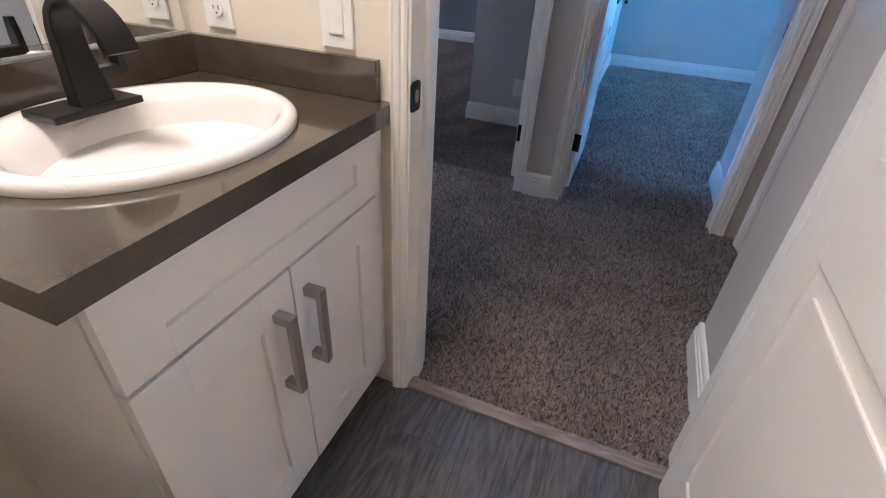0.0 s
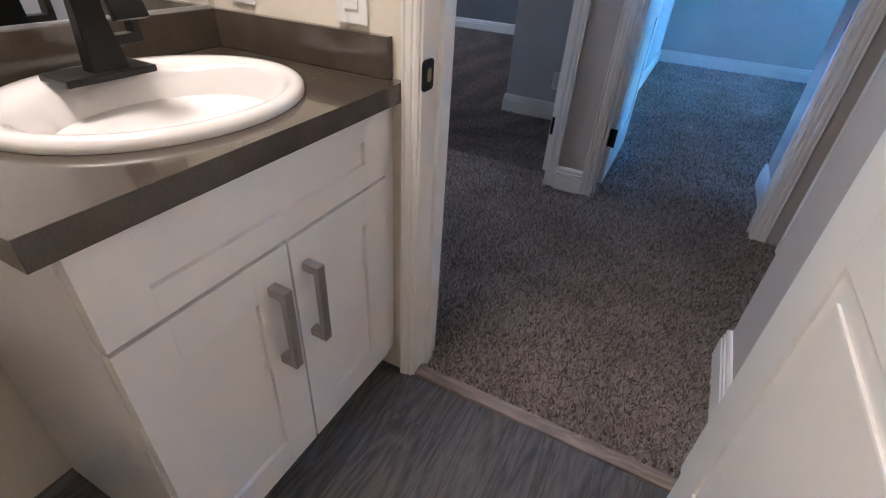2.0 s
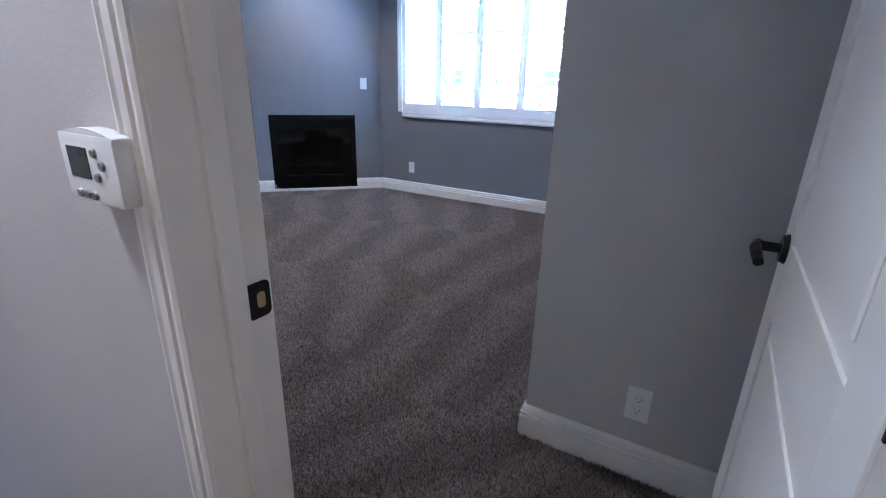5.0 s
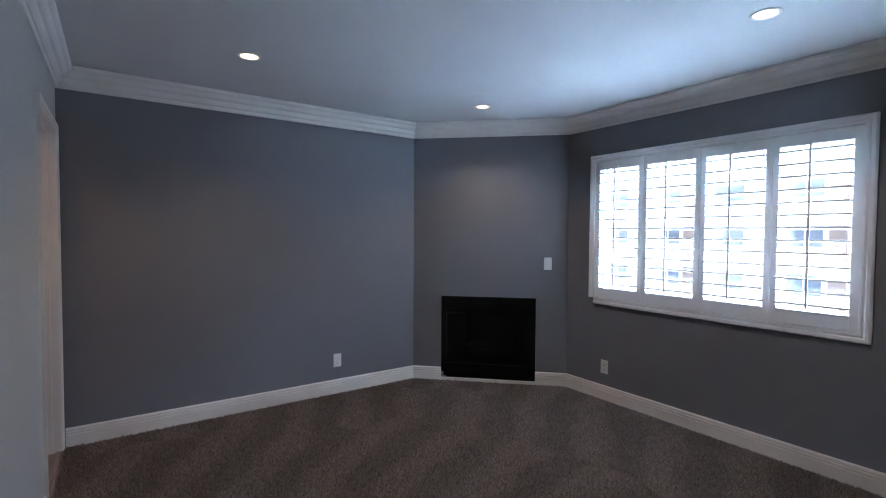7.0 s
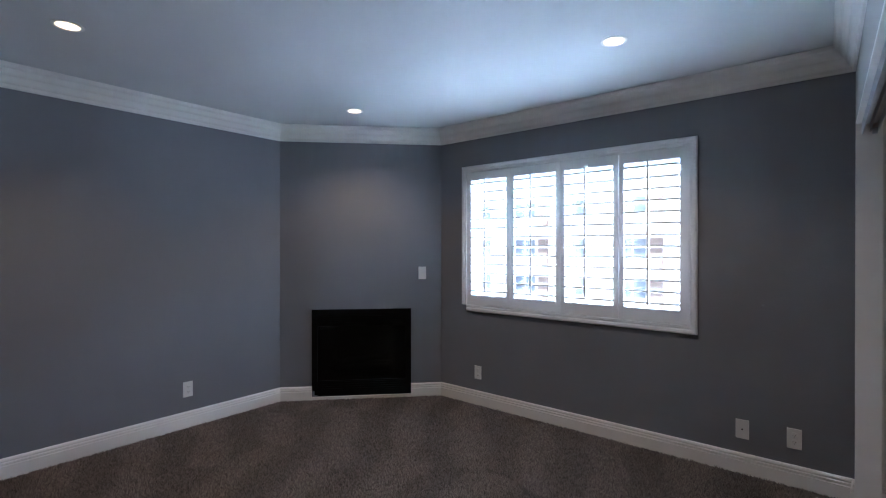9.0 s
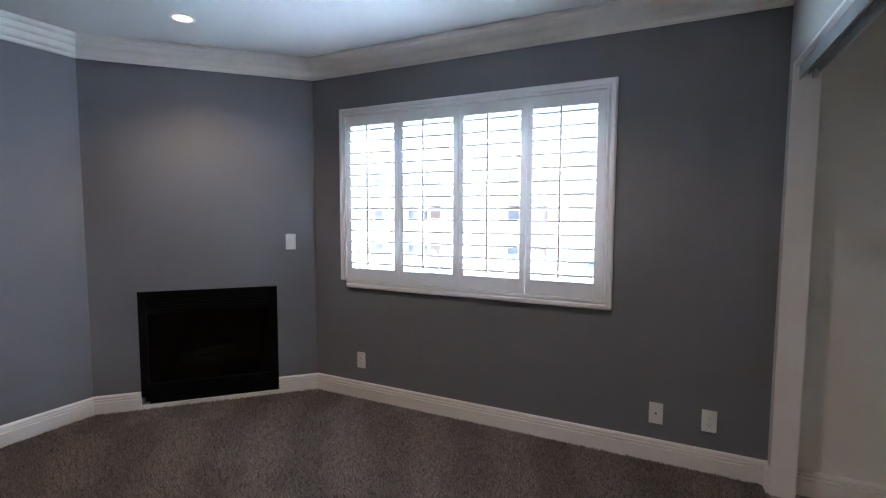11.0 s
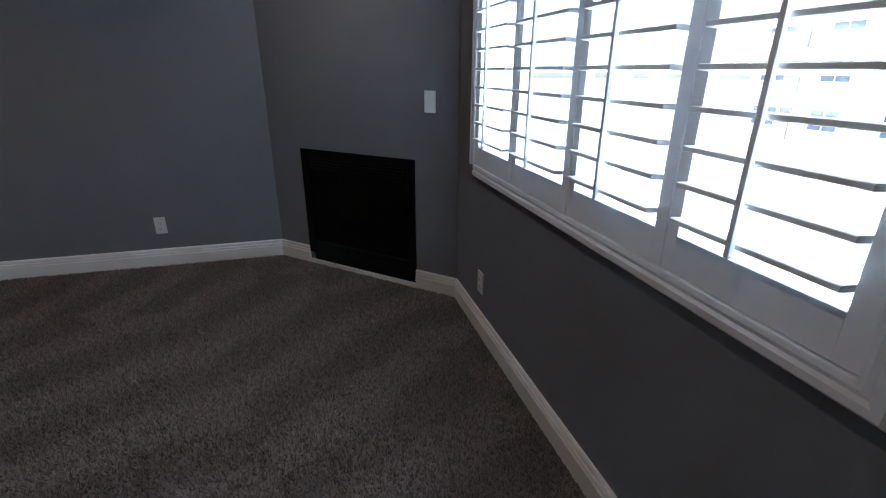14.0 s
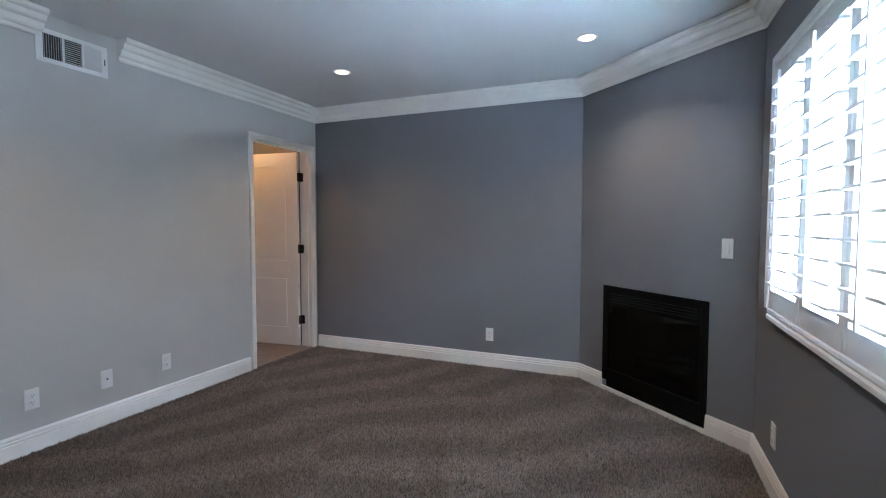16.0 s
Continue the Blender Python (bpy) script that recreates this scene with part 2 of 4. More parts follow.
LEAF = material("tree_leaf", (0.07, 0.12, 0.035), 0.6, spread=0.4, scale=3)
BARK = material("tree_bark", (0.12, 0.09, 0.06), 0.9, spread=0.3, scale=12, bump=0.6, bump_scale=30)
STRIP = plank_material("threshold_wood", (0.16, 0.13, 0.11), (0.30, 0.25, 0.21), "x")
VINYL = plank_material("dark_vinyl_plank", (0.045, 0.043, 0.045), (0.125, 0.117, 0.117), "y")
VINYL2 = plank_material("tan_vinyl_plank", (0.13, 0.10, 0.08), (0.25, 0.19, 0.15), "y")
# one carpet, two bases: this lighter one stands in for light the hall lacks
CARPET = carpet_material("taupe_carpet_lit", (0.265, 0.224, 0.198), False)
# bedroom copy with vacuum tracks; the rooms' brightness difference is put into its base
CARPET_V = carpet_material("taupe_carpet_vacuumed_dim", (0.168, 0.142, 0.126), True, 0.32, 2.0)
PANE = glass_material("window_glass")
FGLASS = glass_material("firebox_glass", (0.25, 0.25, 0.25), 0.03)
BULB = glow_material("downlight_lens", (1.0, 0.70, 0.40), 0.8)
MIRROR = material("mirror_silver", (0.9, 0.92, 0.91), 0.0, 1.0, spread=0.0)
MIRROR.node_tree.nodes["Principled BSDF"].inputs["Roughness"].default_value = 0.0
for link in list(MIRROR.node_tree.links):
    if link.to_socket.name == "Roughness":
        MIRROR.node_tree.links.remove(link)


# ---- mesh helpers ----
def box(bm, x0, x1, y0, y1, z0, z1, bevel=0.0, mat=0):
    made = bmesh.ops.create_cube(bm, size=1, matrix=Matrix.Translation(((x0 + x1) / 2, (y0 + y1) / 2, (z0 + z1) / 2)) @ Matrix.Diagonal((abs(x1 - x0), abs(y1 - y0), abs(z1 - z0), 1)))
    vs = made["verts"]
    for f in {f for v in vs for f in v.link_faces}:
        f.material_index = mat
    if bevel:
        bmesh.ops.bevel(bm, geom=list({e for v in vs for e in v.link_edges}), offset=bevel, segments=2, affect="EDGES", profile=0.6)
    return vs


def boxed(*boxes, bevel=0.0):
    bm = bmesh.new()
    for b in boxes:
        box(bm, *b, bevel=bevel)
    return bm


def prism(bm, outline, n0, n1):
    """Outline in (u, w), extruded along v from n0 to n1: vertices (u, v, w)."""
    a = [bm.verts.new((u, n0, w)) for u, w in outline]
    c = [bm.verts.new((u, n1, w)) for u, w in outline]
    bm.faces.new(a)
    bm.faces.new(c[::-1])
    for i in range(len(a)):
        j = (i + 1) % len(a)
        bm.faces.new((a[j], a[i], c[i], c[j]))


def cylinder(bm, a, b, r0, r1=None, seg=20):
    a, b = Vector(a), Vector(b)
    d = b - a
    m = Matrix.Translation((a + b) / 2) @ d.to_track_quat("Z", "Y").to_matrix().to_4x4()
    bmesh.ops.create_cone(bm, cap_ends=True, segments=seg, radius1=r0, radius2=r0 if r1 is None else r1, depth=d.length, matrix=m)


def part(name, bm, mat, parent=None, label="", m=None, smooth=False):
    bmesh.ops.recalc_face_normals(bm, faces=bm.faces)
    me = bpy.data.meshes.new(name)
    bm.to_mesh(me)
    bm.free()
    for one in (mat if isinstance(mat, (list, tuple)) else [mat]):
        me.materials.append(one)
    if smooth:
        me.shade_smooth()
        me.set_sharp_from_angle(angle=radians(40))
    ob = new(name, me)
    ob.parent = parent
    if m is not None:
        ob.matrix_basis = m
    if label:
        ob["label"] = label
    return ob


def setting(name, bm, mat, label="", category="", m=None):
    return tagged(part(name, bm, mat, m=m), label, category, kind="structure")


def empty(name, m=None, label="", category="", group="", kind=""):
    ob = new(name)
    if m is not None:
        ob.matrix_basis = m
    return tagged(ob, label, category, group, kind)


def wall(name, boxes, mats, sides, label):
    """Wall of boxes; sides maps a face direction ('+y' ...) to an index in mats, others take 0."""
    bm = boxed(*boxes)
    bm.normal_update()
    for f in bm.faces:
        for key, i in sides.items():
            d = Vector(((key[1] == "x"), (key[1] == "y"), (key[1] == "z"))) * (1 if key[0] == "+" else -1)
            if f.normal.dot(d) > 0.9:
                f.material_index = i
    return setting(name, bm, mats, label, "wall")


def sweep(points, profile, place=lambda u, v, n: (u, v, n), flip=1):
    """Profile (offset to the left of the path, height) swept along a 2D path with mitred corners."""
    bm = bmesh.new()
    p = [Vector(q) for q in points]
    rings = []
    for i, q in enumerate(p):
        dirs = []
        if i > 0:
            dirs.append((q - p[i - 1]).normalized())
        if i < len(p) - 1:
            dirs.append((p[i + 1] - q).normalized())
        norms = [Vector((-d.y, d.x)) * flip for d in dirs]
        mitre = norms[0] if len(norms) == 1 else (norms[0] + norms[1]) / (1 + norms[0].dot(norms[1]))
        rings.append([bm.verts.new(place(q.x + mitre.x * o, q.y + mitre.y * o, h)) for o, h in profile])
    k = len(profile)
    for a, b in zip(rings, rings[1:]):
        for j in range(k):
            bm.faces.new((a[j], a[(j + 1) % k], b[(j + 1) % k], b[j]))
    bm.faces.new(rings[0])
    bm.faces.new(rings[-1][::-1])
    return bm


BASE_PROFILE = [(-0.003, -0.01), (0.017, -0.01), (0.017, 0.070), (0.009, 0.072), (0.009, 0.078), (0.016, 0.081), (0.015, 0.089), (0.007, 0.091), (0.007, 0.097), (0.013, 0.100), (0.011, 0.108), (0.006, 0.115), (-0.003, 0.117)]
CROWN_PROFILE = [(-0.003, 2.318), (0.011, 2.318), (0.015, 2.326), (0.015, 2.342), (0.024, 2.346), (0.033, 2.356), (0.039, 2.372), (0.042, 2.384), (0.054, 2.388), (0.063, 2.396), (0.069, 2.410), (0.072, 2.420), (0.086, 2.424), (0.094, 2.432), (0.094, 2.452), (-0.003, 2.452)]
CASING_PROFILE = [(0, -0.003), (0, 0.010), (0.007, 0.013), (0.017, 0.011), (0.020, 0.015), (0.032, 0.017), (0.036, 0.014), (0.041, 0.018), (0.045, 0.018), (0.046, -0.003)]


def baseboard(points, label="white painted baseboard with grooved top edge"):
    return setting("baseboard", sweep(points, BASE_PROFILE), TRIM, label, "baseboard")


def crown(points):
    return setting("trim", sweep(points, CROWN_PROFILE), TRIM, "white stepped crown moulding under the ceiling", "crown moulding")


def casing(m, width, height, profile=CASING_PROFILE):
    """Three-sided door casing. m: local x along the opening, y out of the wall, z up."""
    bm = sweep([(0, 0), (0, height), (width, height), (width, 0)], profile, lambda u, v, n: (u, n, v))
    return setting("trim", bm, TRIM, "white moulded door casing", "door casing", m)


def jamb(x0, x1, y0, y1, height, stop_y, stop_w=0.035, axis="x"):
    """Lining of an opening with its door stop. axis: the way in which the wall runs."""
    b = [(x0 - 0.012, x0, y0, y1, -0.01, height), (x1, x1 + 0.012, y0, y1, -0.01, height), (x0 - 0.012, x1 + 0.012, y0, y1, height, height + 0.012),
         (x0, x0 + 0.011, stop_y, stop_y + stop_w, -0.01, height), (x1 - 0.011, x1, stop_y, stop_y + stop_w, -0.01, height), (x0 + 0.011, x1 - 0.011, stop_y, stop_y + stop_w, height - 0.011, height)]
    if axis == "y":
        b = [(q[2], q[3], q[0], q[1], q[4], q[5]) for q in b]
    return setting("trim", boxed(*b, bevel=0.0015), TRIM, "white painted door jamb with stop", "door jamb")


def rounded_outline(u0, u1, w0, w1, r, seg=5):
    pts = []
    for cx, cy, start in ((u1 - r, w1 - r, 0), (u0 + r, w1 - r, 90), (u0 + r, w0 + r, 180), (u1 - r, w0 + r, 270)):
        for i in range(seg + 1):
            a = radians(start + 90 * i / seg)
            pts.append((cx + r * math.cos(a), cy + r * math.sin(a)))
    return pts


def arch_outline(u0, u1, w0, w1, rise):
    pts = [(u0, w0), (u1, w0)]
    for i in range(15):
        s = i / 14
        pts.append((u1 + (u0 - u1) * s, w1 - rise + rise * math.sin(math.pi * s) ** 0.8))
    return pts


def door(name, m, width, height, label, handle=True, hinge_z=(0.25, 1.0, 1.77), jamb_y=0.0):
    """Two-panel moulded leaf, upper panel arched. Local x from the hinge to the free edge, y through the thickness (0 to 0.035)."""
    bm = bmesh.new()
    box(bm, 0, width, 0.006, 0.029, 0.012, height, bevel=0.001)
    stile = 0.105
    lower, upper = (0.20, 0.745), (0.90, height - 0.13)
    for y0, y1 in ((0.0, 0.0075), (0.0275, 0.035)):
        for b in ((0, stile, y0, y1, 0.012, height), (width - stile, width, y0, y1, 0.012, height), (stile, width - stile, y0, y1, 0.012, lower[0]), (stile, width - stile, y0, y1, lower[1], upper[0])):
            box(bm, *b, bevel=0.002)
        top = [(stile, height), (stile, upper[1] - 0.07)] + [(stile + (width - 2 * stile) * i / 14, upper[1] - 0.07 + 0.07 * math.sin(math.pi * i / 14) ** 0.8) for i in range(1, 14)] + [(width - stile, upper[1] - 0.07), (width - stile, height)]
        prism(bm, top, y0, y1)
    leaf = setting(name, bm, TRIM, label, "door", m)
    for y0, y1 in ((0.001, 0.008), (0.027, 0.034)):
        b1 = bmesh.new()
        box(b1, stile + 0.035, width - stile - 0.035, y0, y1, lower[0] + 0.035, lower[1] - 0.035, bevel=0.0033)
        part("lower_panel", b1, TRIM, leaf)
        b2 = bmesh.new()
        prism(b2, arch_outline(stile + 0.035, width - stile - 0.035, upper[0] + 0.035, upper[1] - 0.035, 0.06), y0, y1)
        bmesh.ops.bevel(b2, geom=list(b2.edges), offset=0.003, segments=1, affect="EDGES")
        part("upper_panel", b2, TRIM, leaf)
    for z in hinge_z:
        b3 = bmesh.new()
        box(b3, -0.004, 0.002, -0.004, 0.031, z - 0.045, z + 0.045, bevel=0.0015)
        if jamb_y:
            prism(b3, rounded_outline(-0.042, -0.002, z - 0.045, z + 0.045, 0.010), jamb_y, jamb_y + 0.0025)
        cylinder(b3, (-0.005, -0.006, z - 0.045), (-0.005, -0.006, z + 0.045), 0.007, seg=12)
        part("hinge", b3, BLACK, leaf, "black metal butt hinge")
    if handle:
        for s, y in ((-1, 0.0), (1, 0.035)):
            b4 = bmesh.new()
            hx = width - 0.065
            cylinder(b4, (hx, y, 0.88), (hx, y + s * 0.010, 0.88), 0.031, 0.027)
            cylinder(b4, (hx, y + s * 0.008, 0.88), (hx, y + s * 0.052, 0.88), 0.010)
            grip = [(hx + 0.012, y + s * 0.048, 0.88), (hx - 0.022, y + s * 0.055, 0.881), (hx - 0.055, y + s * 0.053, 0.877), (hx - 0.082, y + s * 0.049, 0.868)]
            for a, b in zip(grip, grip[1:]):
                cylinder(b4, a, b, 0.0105, 0.0095, 12)
            part("door_handle", b4, BLACK, leaf, "black metal lever handle", smooth=True)
    return leaf


def wall_plate(kind, m, label):
    """Local x along the wall, y out of it, z up; centred."""
    bm = bmesh.new()
    box(bm, -0.035, 0.035, -0.001, 0.006, -0.058, 0.058, bevel=0.0025)
    name = {"outlet": "wall_outlet", "switch": "light_switch", "jack": "cable_jack"}[kind]
    ob = tagged(part(name, bm, PLATE, m=m), label, kind if kind != "jack" else "wall jack")
    b = bmesh.new()
    if kind == "outlet":
        for z in (-0.02, 0.02):
            cylinder(b, (0, 0.005, z), (0, 0.0085, z), 0.0165, 0.016, 18)
        part("socket", b, PLATE, ob)
        for z in (-0.02, 0.02):
            b = boxed((-0.0075, -0.0052, 0.0082, 0.0090, z - 0.002, z + 0.006), (0.0052, 0.0072, 0.0082, 0.0090, z - 0.001, z + 0.006), (-0.002, 0.002, 0.0082, 0.0090, z - 0.010, z - 0.006))
            part("slots", b, SLOT, ob, "dark socket slots")
    elif kind == "switch":
        box(b, -0.0165, 0.0165, 0.004, 0.0095, -0.033, 0.033, bevel=0.002)
        part("rocker", b, PLATE, ob)
    else:
        cylinder(b, (0, 0.005, 0), (0, 0.010, 0), 0.005, seg=12)
        part("connector", b, SLOT, ob, "small dark coaxial connector")
    return ob


def strike(m, label):
    """Rounded plate with a bent lip and an open latch hole. Local x out of the jamb, y across it, z up."""
    turn = Matrix(((0, 1, 0, 0), (1, 0, 0, 0), (0, 0, 1, 0), (0, 0, 0, 1)))
    bm = bmesh.new()
    prism(bm, rounded_outline(-0.024, 0.018, -0.029, 0.029, 0.009), -0.001, 0.002)
    bmesh.ops.transform(bm, matrix=turn, verts=bm.verts)
    ob = tagged(part("strike_plate", bm, BLACK, m=m), label, "strike plate")
    bm = bmesh.new()
    prism(bm, rounded_outline(-0.007, 0.008, -0.013, 0.013, 0.006), 0.0018, 0.0026)
    bmesh.ops.transform(bm, matrix=turn, verts=bm.verts)
    part("latch_hole", bm, BRASS, ob, "bare brass latch hole")
    for z in (-0.021, 0.021):
        bm = bmesh.new()
        cylinder(bm, (0.0018, 0.0, z), (0.0028, 0.0, z), 0.004, 0.0035, 12)
        part("screw", bm, BLACK, ob)
    return ob


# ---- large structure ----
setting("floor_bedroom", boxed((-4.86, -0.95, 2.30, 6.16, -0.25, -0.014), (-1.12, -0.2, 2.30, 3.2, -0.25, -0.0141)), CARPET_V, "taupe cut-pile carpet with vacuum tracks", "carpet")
setting("floor_hall", boxed((-1.17, 0.76, 0.85, 2.30, -0.25, -0.0142), (-1.17, -0.3, 0.765, 0.85, -0.25, -0.0143), (-0.3, 0.5, 0.765, 0.85, -0.25, -0.0144)), CARPET, "taupe cut-pile carpet in the hall", "carpet")
setting("floor_room", boxed((-0.2, 3.1, 2.30, 5.92, -0.25, -0.0145)), CARPET, "taupe cut-pile carpet in the second room", "carpet")
setting("floor_laundry", boxed((0.76, 2.2, 1.0, 2.14, -0.25, -0.006)), VINYL, "dark grey vinyl laundry floor", "floor")
setting("floor_closet", boxed((-0.95, -0.2, 3.2, 6.16, -0.25, -0.0143)), CARPET, "taupe carpet in the closet", "carpet")
setting("floor_ensuite", boxed((-5.0, -3.3, 0.9, 2.40, -0.25, 0.0)), VINYL2, "tan vinyl plank floor of the ensuite", "floor")
setting("ceiling", boxed((-5.1, 3.2, -1.6, 6.4, H, H + 0.15)), CEIL, "white painted flat ceiling", "ceiling")

WIN = (-3.545, -1.770, 0.862, 2.030)
wall("wall_north", [(-5.0, WIN[0], 6.155, 6.32, -0.3, H), (WIN[1], -0.10, 6.155, 6.32, -0.3, H), (WIN[0], WIN[1], 6.155, 6.32, -0.3, WIN[2]), (WIN[0], WIN[1], 6.155, 6.32, WIN[3], H)], [GREY], {}, "dark blue-grey painted wall with window")
wall("wall_west", [(-5.0, -4.859, 0.9, 6.155, -0.3, H)], [GREY], {}, "dark blue-grey painted bedroom wall")
wall("wall_south", [(-4.859, -4.782, 2.30, 2.43, -0.3, H), (-3.985, -1.30, 2.30, 2.43, -0.3, H), (-4.782, -3.985, 2.30, 2.43, 2.03, H)], [PALE], {}, "pale grey painted wall with ensuite doorway")
wall("wall_hall_north", [(-2.655, -1.112, 2.165, 2.295, -2.9, H), (-0.318, -0.100, 2.165, 2.295, -0.3, H), (-1.112, -0.318, 2.165, 2.295, 2.042, H), (-0.100, 0.652, 2.165, 2.295, 2.042, H), (0.652, 0.76, 2.165, 2.295, -0.3, H), (-3.4, -2.655, 2.165, 2.295, -0.3, H)], [HALL, PALE], {"+y": 1}, "warm grey painted hall wall with two doorways")
wall("wall_closet", [(-0.955, -0.20, 3.20, 3.32, -0.3, H), (-0.955, -0.855, 3.32, 3.45, -0.3, H), (-0.955, -0.855, 6.075, 6.155, -0.3, H), (-0.955, -0.855, 3.45, 6.075, 2.03, H)], [PALE], {}, "pale grey closet front wall with wide opening")
wall("wall_closet_back", [(-0.30, -0.20, 3.32, 6.155, -0.3, H)], [CLOSET, PALE], {"+x": 1}, "beige closet back wall")
wall("wall_closet_end", [(-0.853, -0.302, 6.140, 6.154, -0.01, H)], [CLOSET], {}, "beige closet end wall")
wall("wall_between", [(-0.30, -0.20, 2.295, 3.20, -0.3, H)], [PALE], {}, "pale grey partition between the rooms")
WIN2 = (0.685, 2.46, 0.865, 2.03)
wall("wall_room_north", [(-0.2, WIN2[0], 5.91, 6.07, -0.3, H), (WIN2[1], 3.1, 5.91, 6.07, -0.3, H), (WIN2[0], WIN2[1], 5.91, 6.07, -0.3, WIN2[2]), (WIN2[0], WIN2[1], 5.91, 6.07, WIN2[3], H)], [PALE], {}, "pale grey wall with shuttered window")
wall("wall_room_east", [(3.0, 3.1, 2.8, 5.91, -0.3, H), (0.76, 3.0, 2.72, 2.85, -0.3, H), (0.70, 0.82, 2.295, 2.85, -0.3, H)], [PALE], {}, "pale grey painted room wall")
wall("wall_laundry", [(0.75, 0.87, 2.05, 2.165, -0.3, H), (0.75, 0.87, 1.265, 1.30, -0.3, H), (0.75, 0.87, 1.30, 2.05, 2.042, H), (0.53, 0.87, 1.135, 1.265, -0.3, H), (0.53, 0.65, 0.85, 1.135, -0.3, H)], [HALL], {}, "warm grey painted hall wall")
wall("wall_laundry_inner", [(2.1, 2.2, 1.1, 2.2, -0.3, H), (0.87, 2.2, 2.05, 2.16, -0.3, H), (0.87, 2.2, 1.0, 1.13, -0.3, H)], [PALE], {}, "plain laundry closet wall")
wall("wall_bath_north", [(-0.92, -0.274, 0.73, 0.85, -0.3, H), (0.482, 0.65, 0.73, 0.85, -0.3, H), (-0.274, 0.482, 0.73, 0.85, 2.04, H)], [BATHP, HALL], {"+y": 1}, "cream painted bathroom wall with doorway")
wall("wall_stair_south", [(-0.90, -0.78, 0.85, 1.25, -0.3, H), (-4.6, -0.90, 1.13, 1.25, -2.9, H)], [HALL], {}, "warm grey painted stairwell wall")
wall("wall_bath_west", [(-0.92, -0.80, -1.4, 0.73, -0.3, H)], [BATHP], {}, "cream painted bathroom wall")
wall("wall_bath_east", [(0.56, 0.65, -1.4, 0.73, -0.3, H)], [BATHP], {}, "cream painted bathroom wall")
wall("wall_bath_south", [(-0.92, 0.65, -1.5, -1.4, -0.3, H)], [BATHP], {}, "cream painted bathroom wall")
wall("wall_stair_west", [(-3.4, -3.3, 1.25, 2.30, -0.25, H)], [HALL, CLOSET], {"-x": 1}, "stairwell head wall")
wall("wall_ensuite", [(-5.0, -3.4, 0.9, 1.0, -0.3, H)], [CLOSET], {}, "beige ensuite wall")

# lower floor that shows through the stair guard
setting("floor_lower", boxed((-6.5, 0.0, 1.0, 6.4, -2.95, -2.75)), CARPET, "taupe carpet of the lower floor", "carpet")
wall("wall_lower", [(-6.6, 0.0, 6.2, 6.3, -2.95, -0.25), (-6.6, -6.5, 1.0, 6.3, -2.95, -0.25), (-6.5, -3.3, 0.95, 1.13, -2.95, -0.25), (-0.9, -0.8, 2.3, 6.2, -2.95, -0.25)], [BATHP], {}, "white painted wall of the lower floor")

# diagonal fireplace wall: local x along the wall, y into the corner
FP_L, FP_R = Vector((-4.859, 5.107, 0)), Vector((-3.848, 6.152, 0))
fp_len = (FP_R - FP_L).length
FP_M = Matrix.Translation(FP_L) @ Matrix.Rotation(math.atan2(FP_R.y - FP_L.y, FP_R.x - FP_L.x), 4, "Z")
FU0, FU1, FZ0, FZ1 = 0.278, 1.172, 0.024, 0.808
setting("wall_fireplace", boxed((0, FU0 + 0.01, 0, 0.12, -0.3, H), (FU1 - 0.01, fp_len, 0, 0.12, -0.3, H), (FU0 + 0.01, FU1 - 0.01, 0, 0.12, FZ1 - 0.01, H), (FU0 + 0.01, FU1 - 0.01, 0, 0.12, -0.3, FZ0 + 0.004)), GREY, "dark blue-grey painted diagonal wall", "wall", FP_M)

# baseboards: the room lies to the left of each path
fpa = FP_M @ Vector((FU0, 0, 0))
fpb = FP_M @ Vector((FU1, 0, 0))
baseboard([(-0.955, 6.075), (-0.955, 6.155), (FP_R.x, 6.155), (fpb.x, fpb.y)])
baseboard([(fpa.x, fpa.y), (FP_L.x, FP_L.y), (-4.859, 2.45)])
setting("baseboard", sweep([(fpb.x, fpb.y), (fpa.x, fpa.y)], [(-0.003, -0.01), (0.016, -0.01), (0.016, 0.020), (-0.003, 0.022)]), TRIM, "thin white sill strip under the fireplace", "baseboard")
baseboard([(-3.919, 2.43), (-1.30, 2.43), (-1.30, 2.31), (-1.19, 2.295)])
baseboard([(-0.30, 3.20), (-0.955, 3.20), (-0.955, 3.45)])
baseboard([(-0.30, 3.32), (-0.30, 6.140), (-0.853, 6.140)])
baseboard([(3.0, 5.91), (-0.20, 5.91), (-0.20, 2.30)])
baseboard([(0.70, 2.31), (0.70, 2.85), (3.0, 2.85)])
baseboard([(-0.142, 2.165), (-0.272, 2.165)])
baseboard([(0.53, 0.855), (0.53, 1.265), (0.748, 1.265)])
baseboard([(-0.78, 1.25), (-0.78, 0.85), (-0.33, 0.85)])
baseboard([(-1.147, 2.165), (-1.186, 2.165)])

crown([(-0.955, 3.20), (-0.955, 6.155), (FP_R.x, 6.155), (FP_L.x, FP_L.y), (-4.859, 2.43), (-2.86, 2.43)])
crown([(-2.44, 2.43), (-1.30, 2.43)])

# door openings
casing(pose(-1.101, 2.165, 0, 0, 0, 0) @ Matrix.Diagonal((1, -1, 1, 1)), 0.783, 2.042)
casing(pose(-0.096, 2.165, 0) @ Matrix.Diagonal((1, -1, 1, 1)), 0.748, 2.042)
casing(pose(-1.112, 2.295, 0), 0.794, 2.042)
casing(pose(-0.096, 2.295, 0), 0.748, 2.042)
casing(pose(-4.776, 2.43, 0), 0.790, 2.028)
casing(pose(0.75, 1.30, 0, 0, 0, 90), 0.75, 2.042)
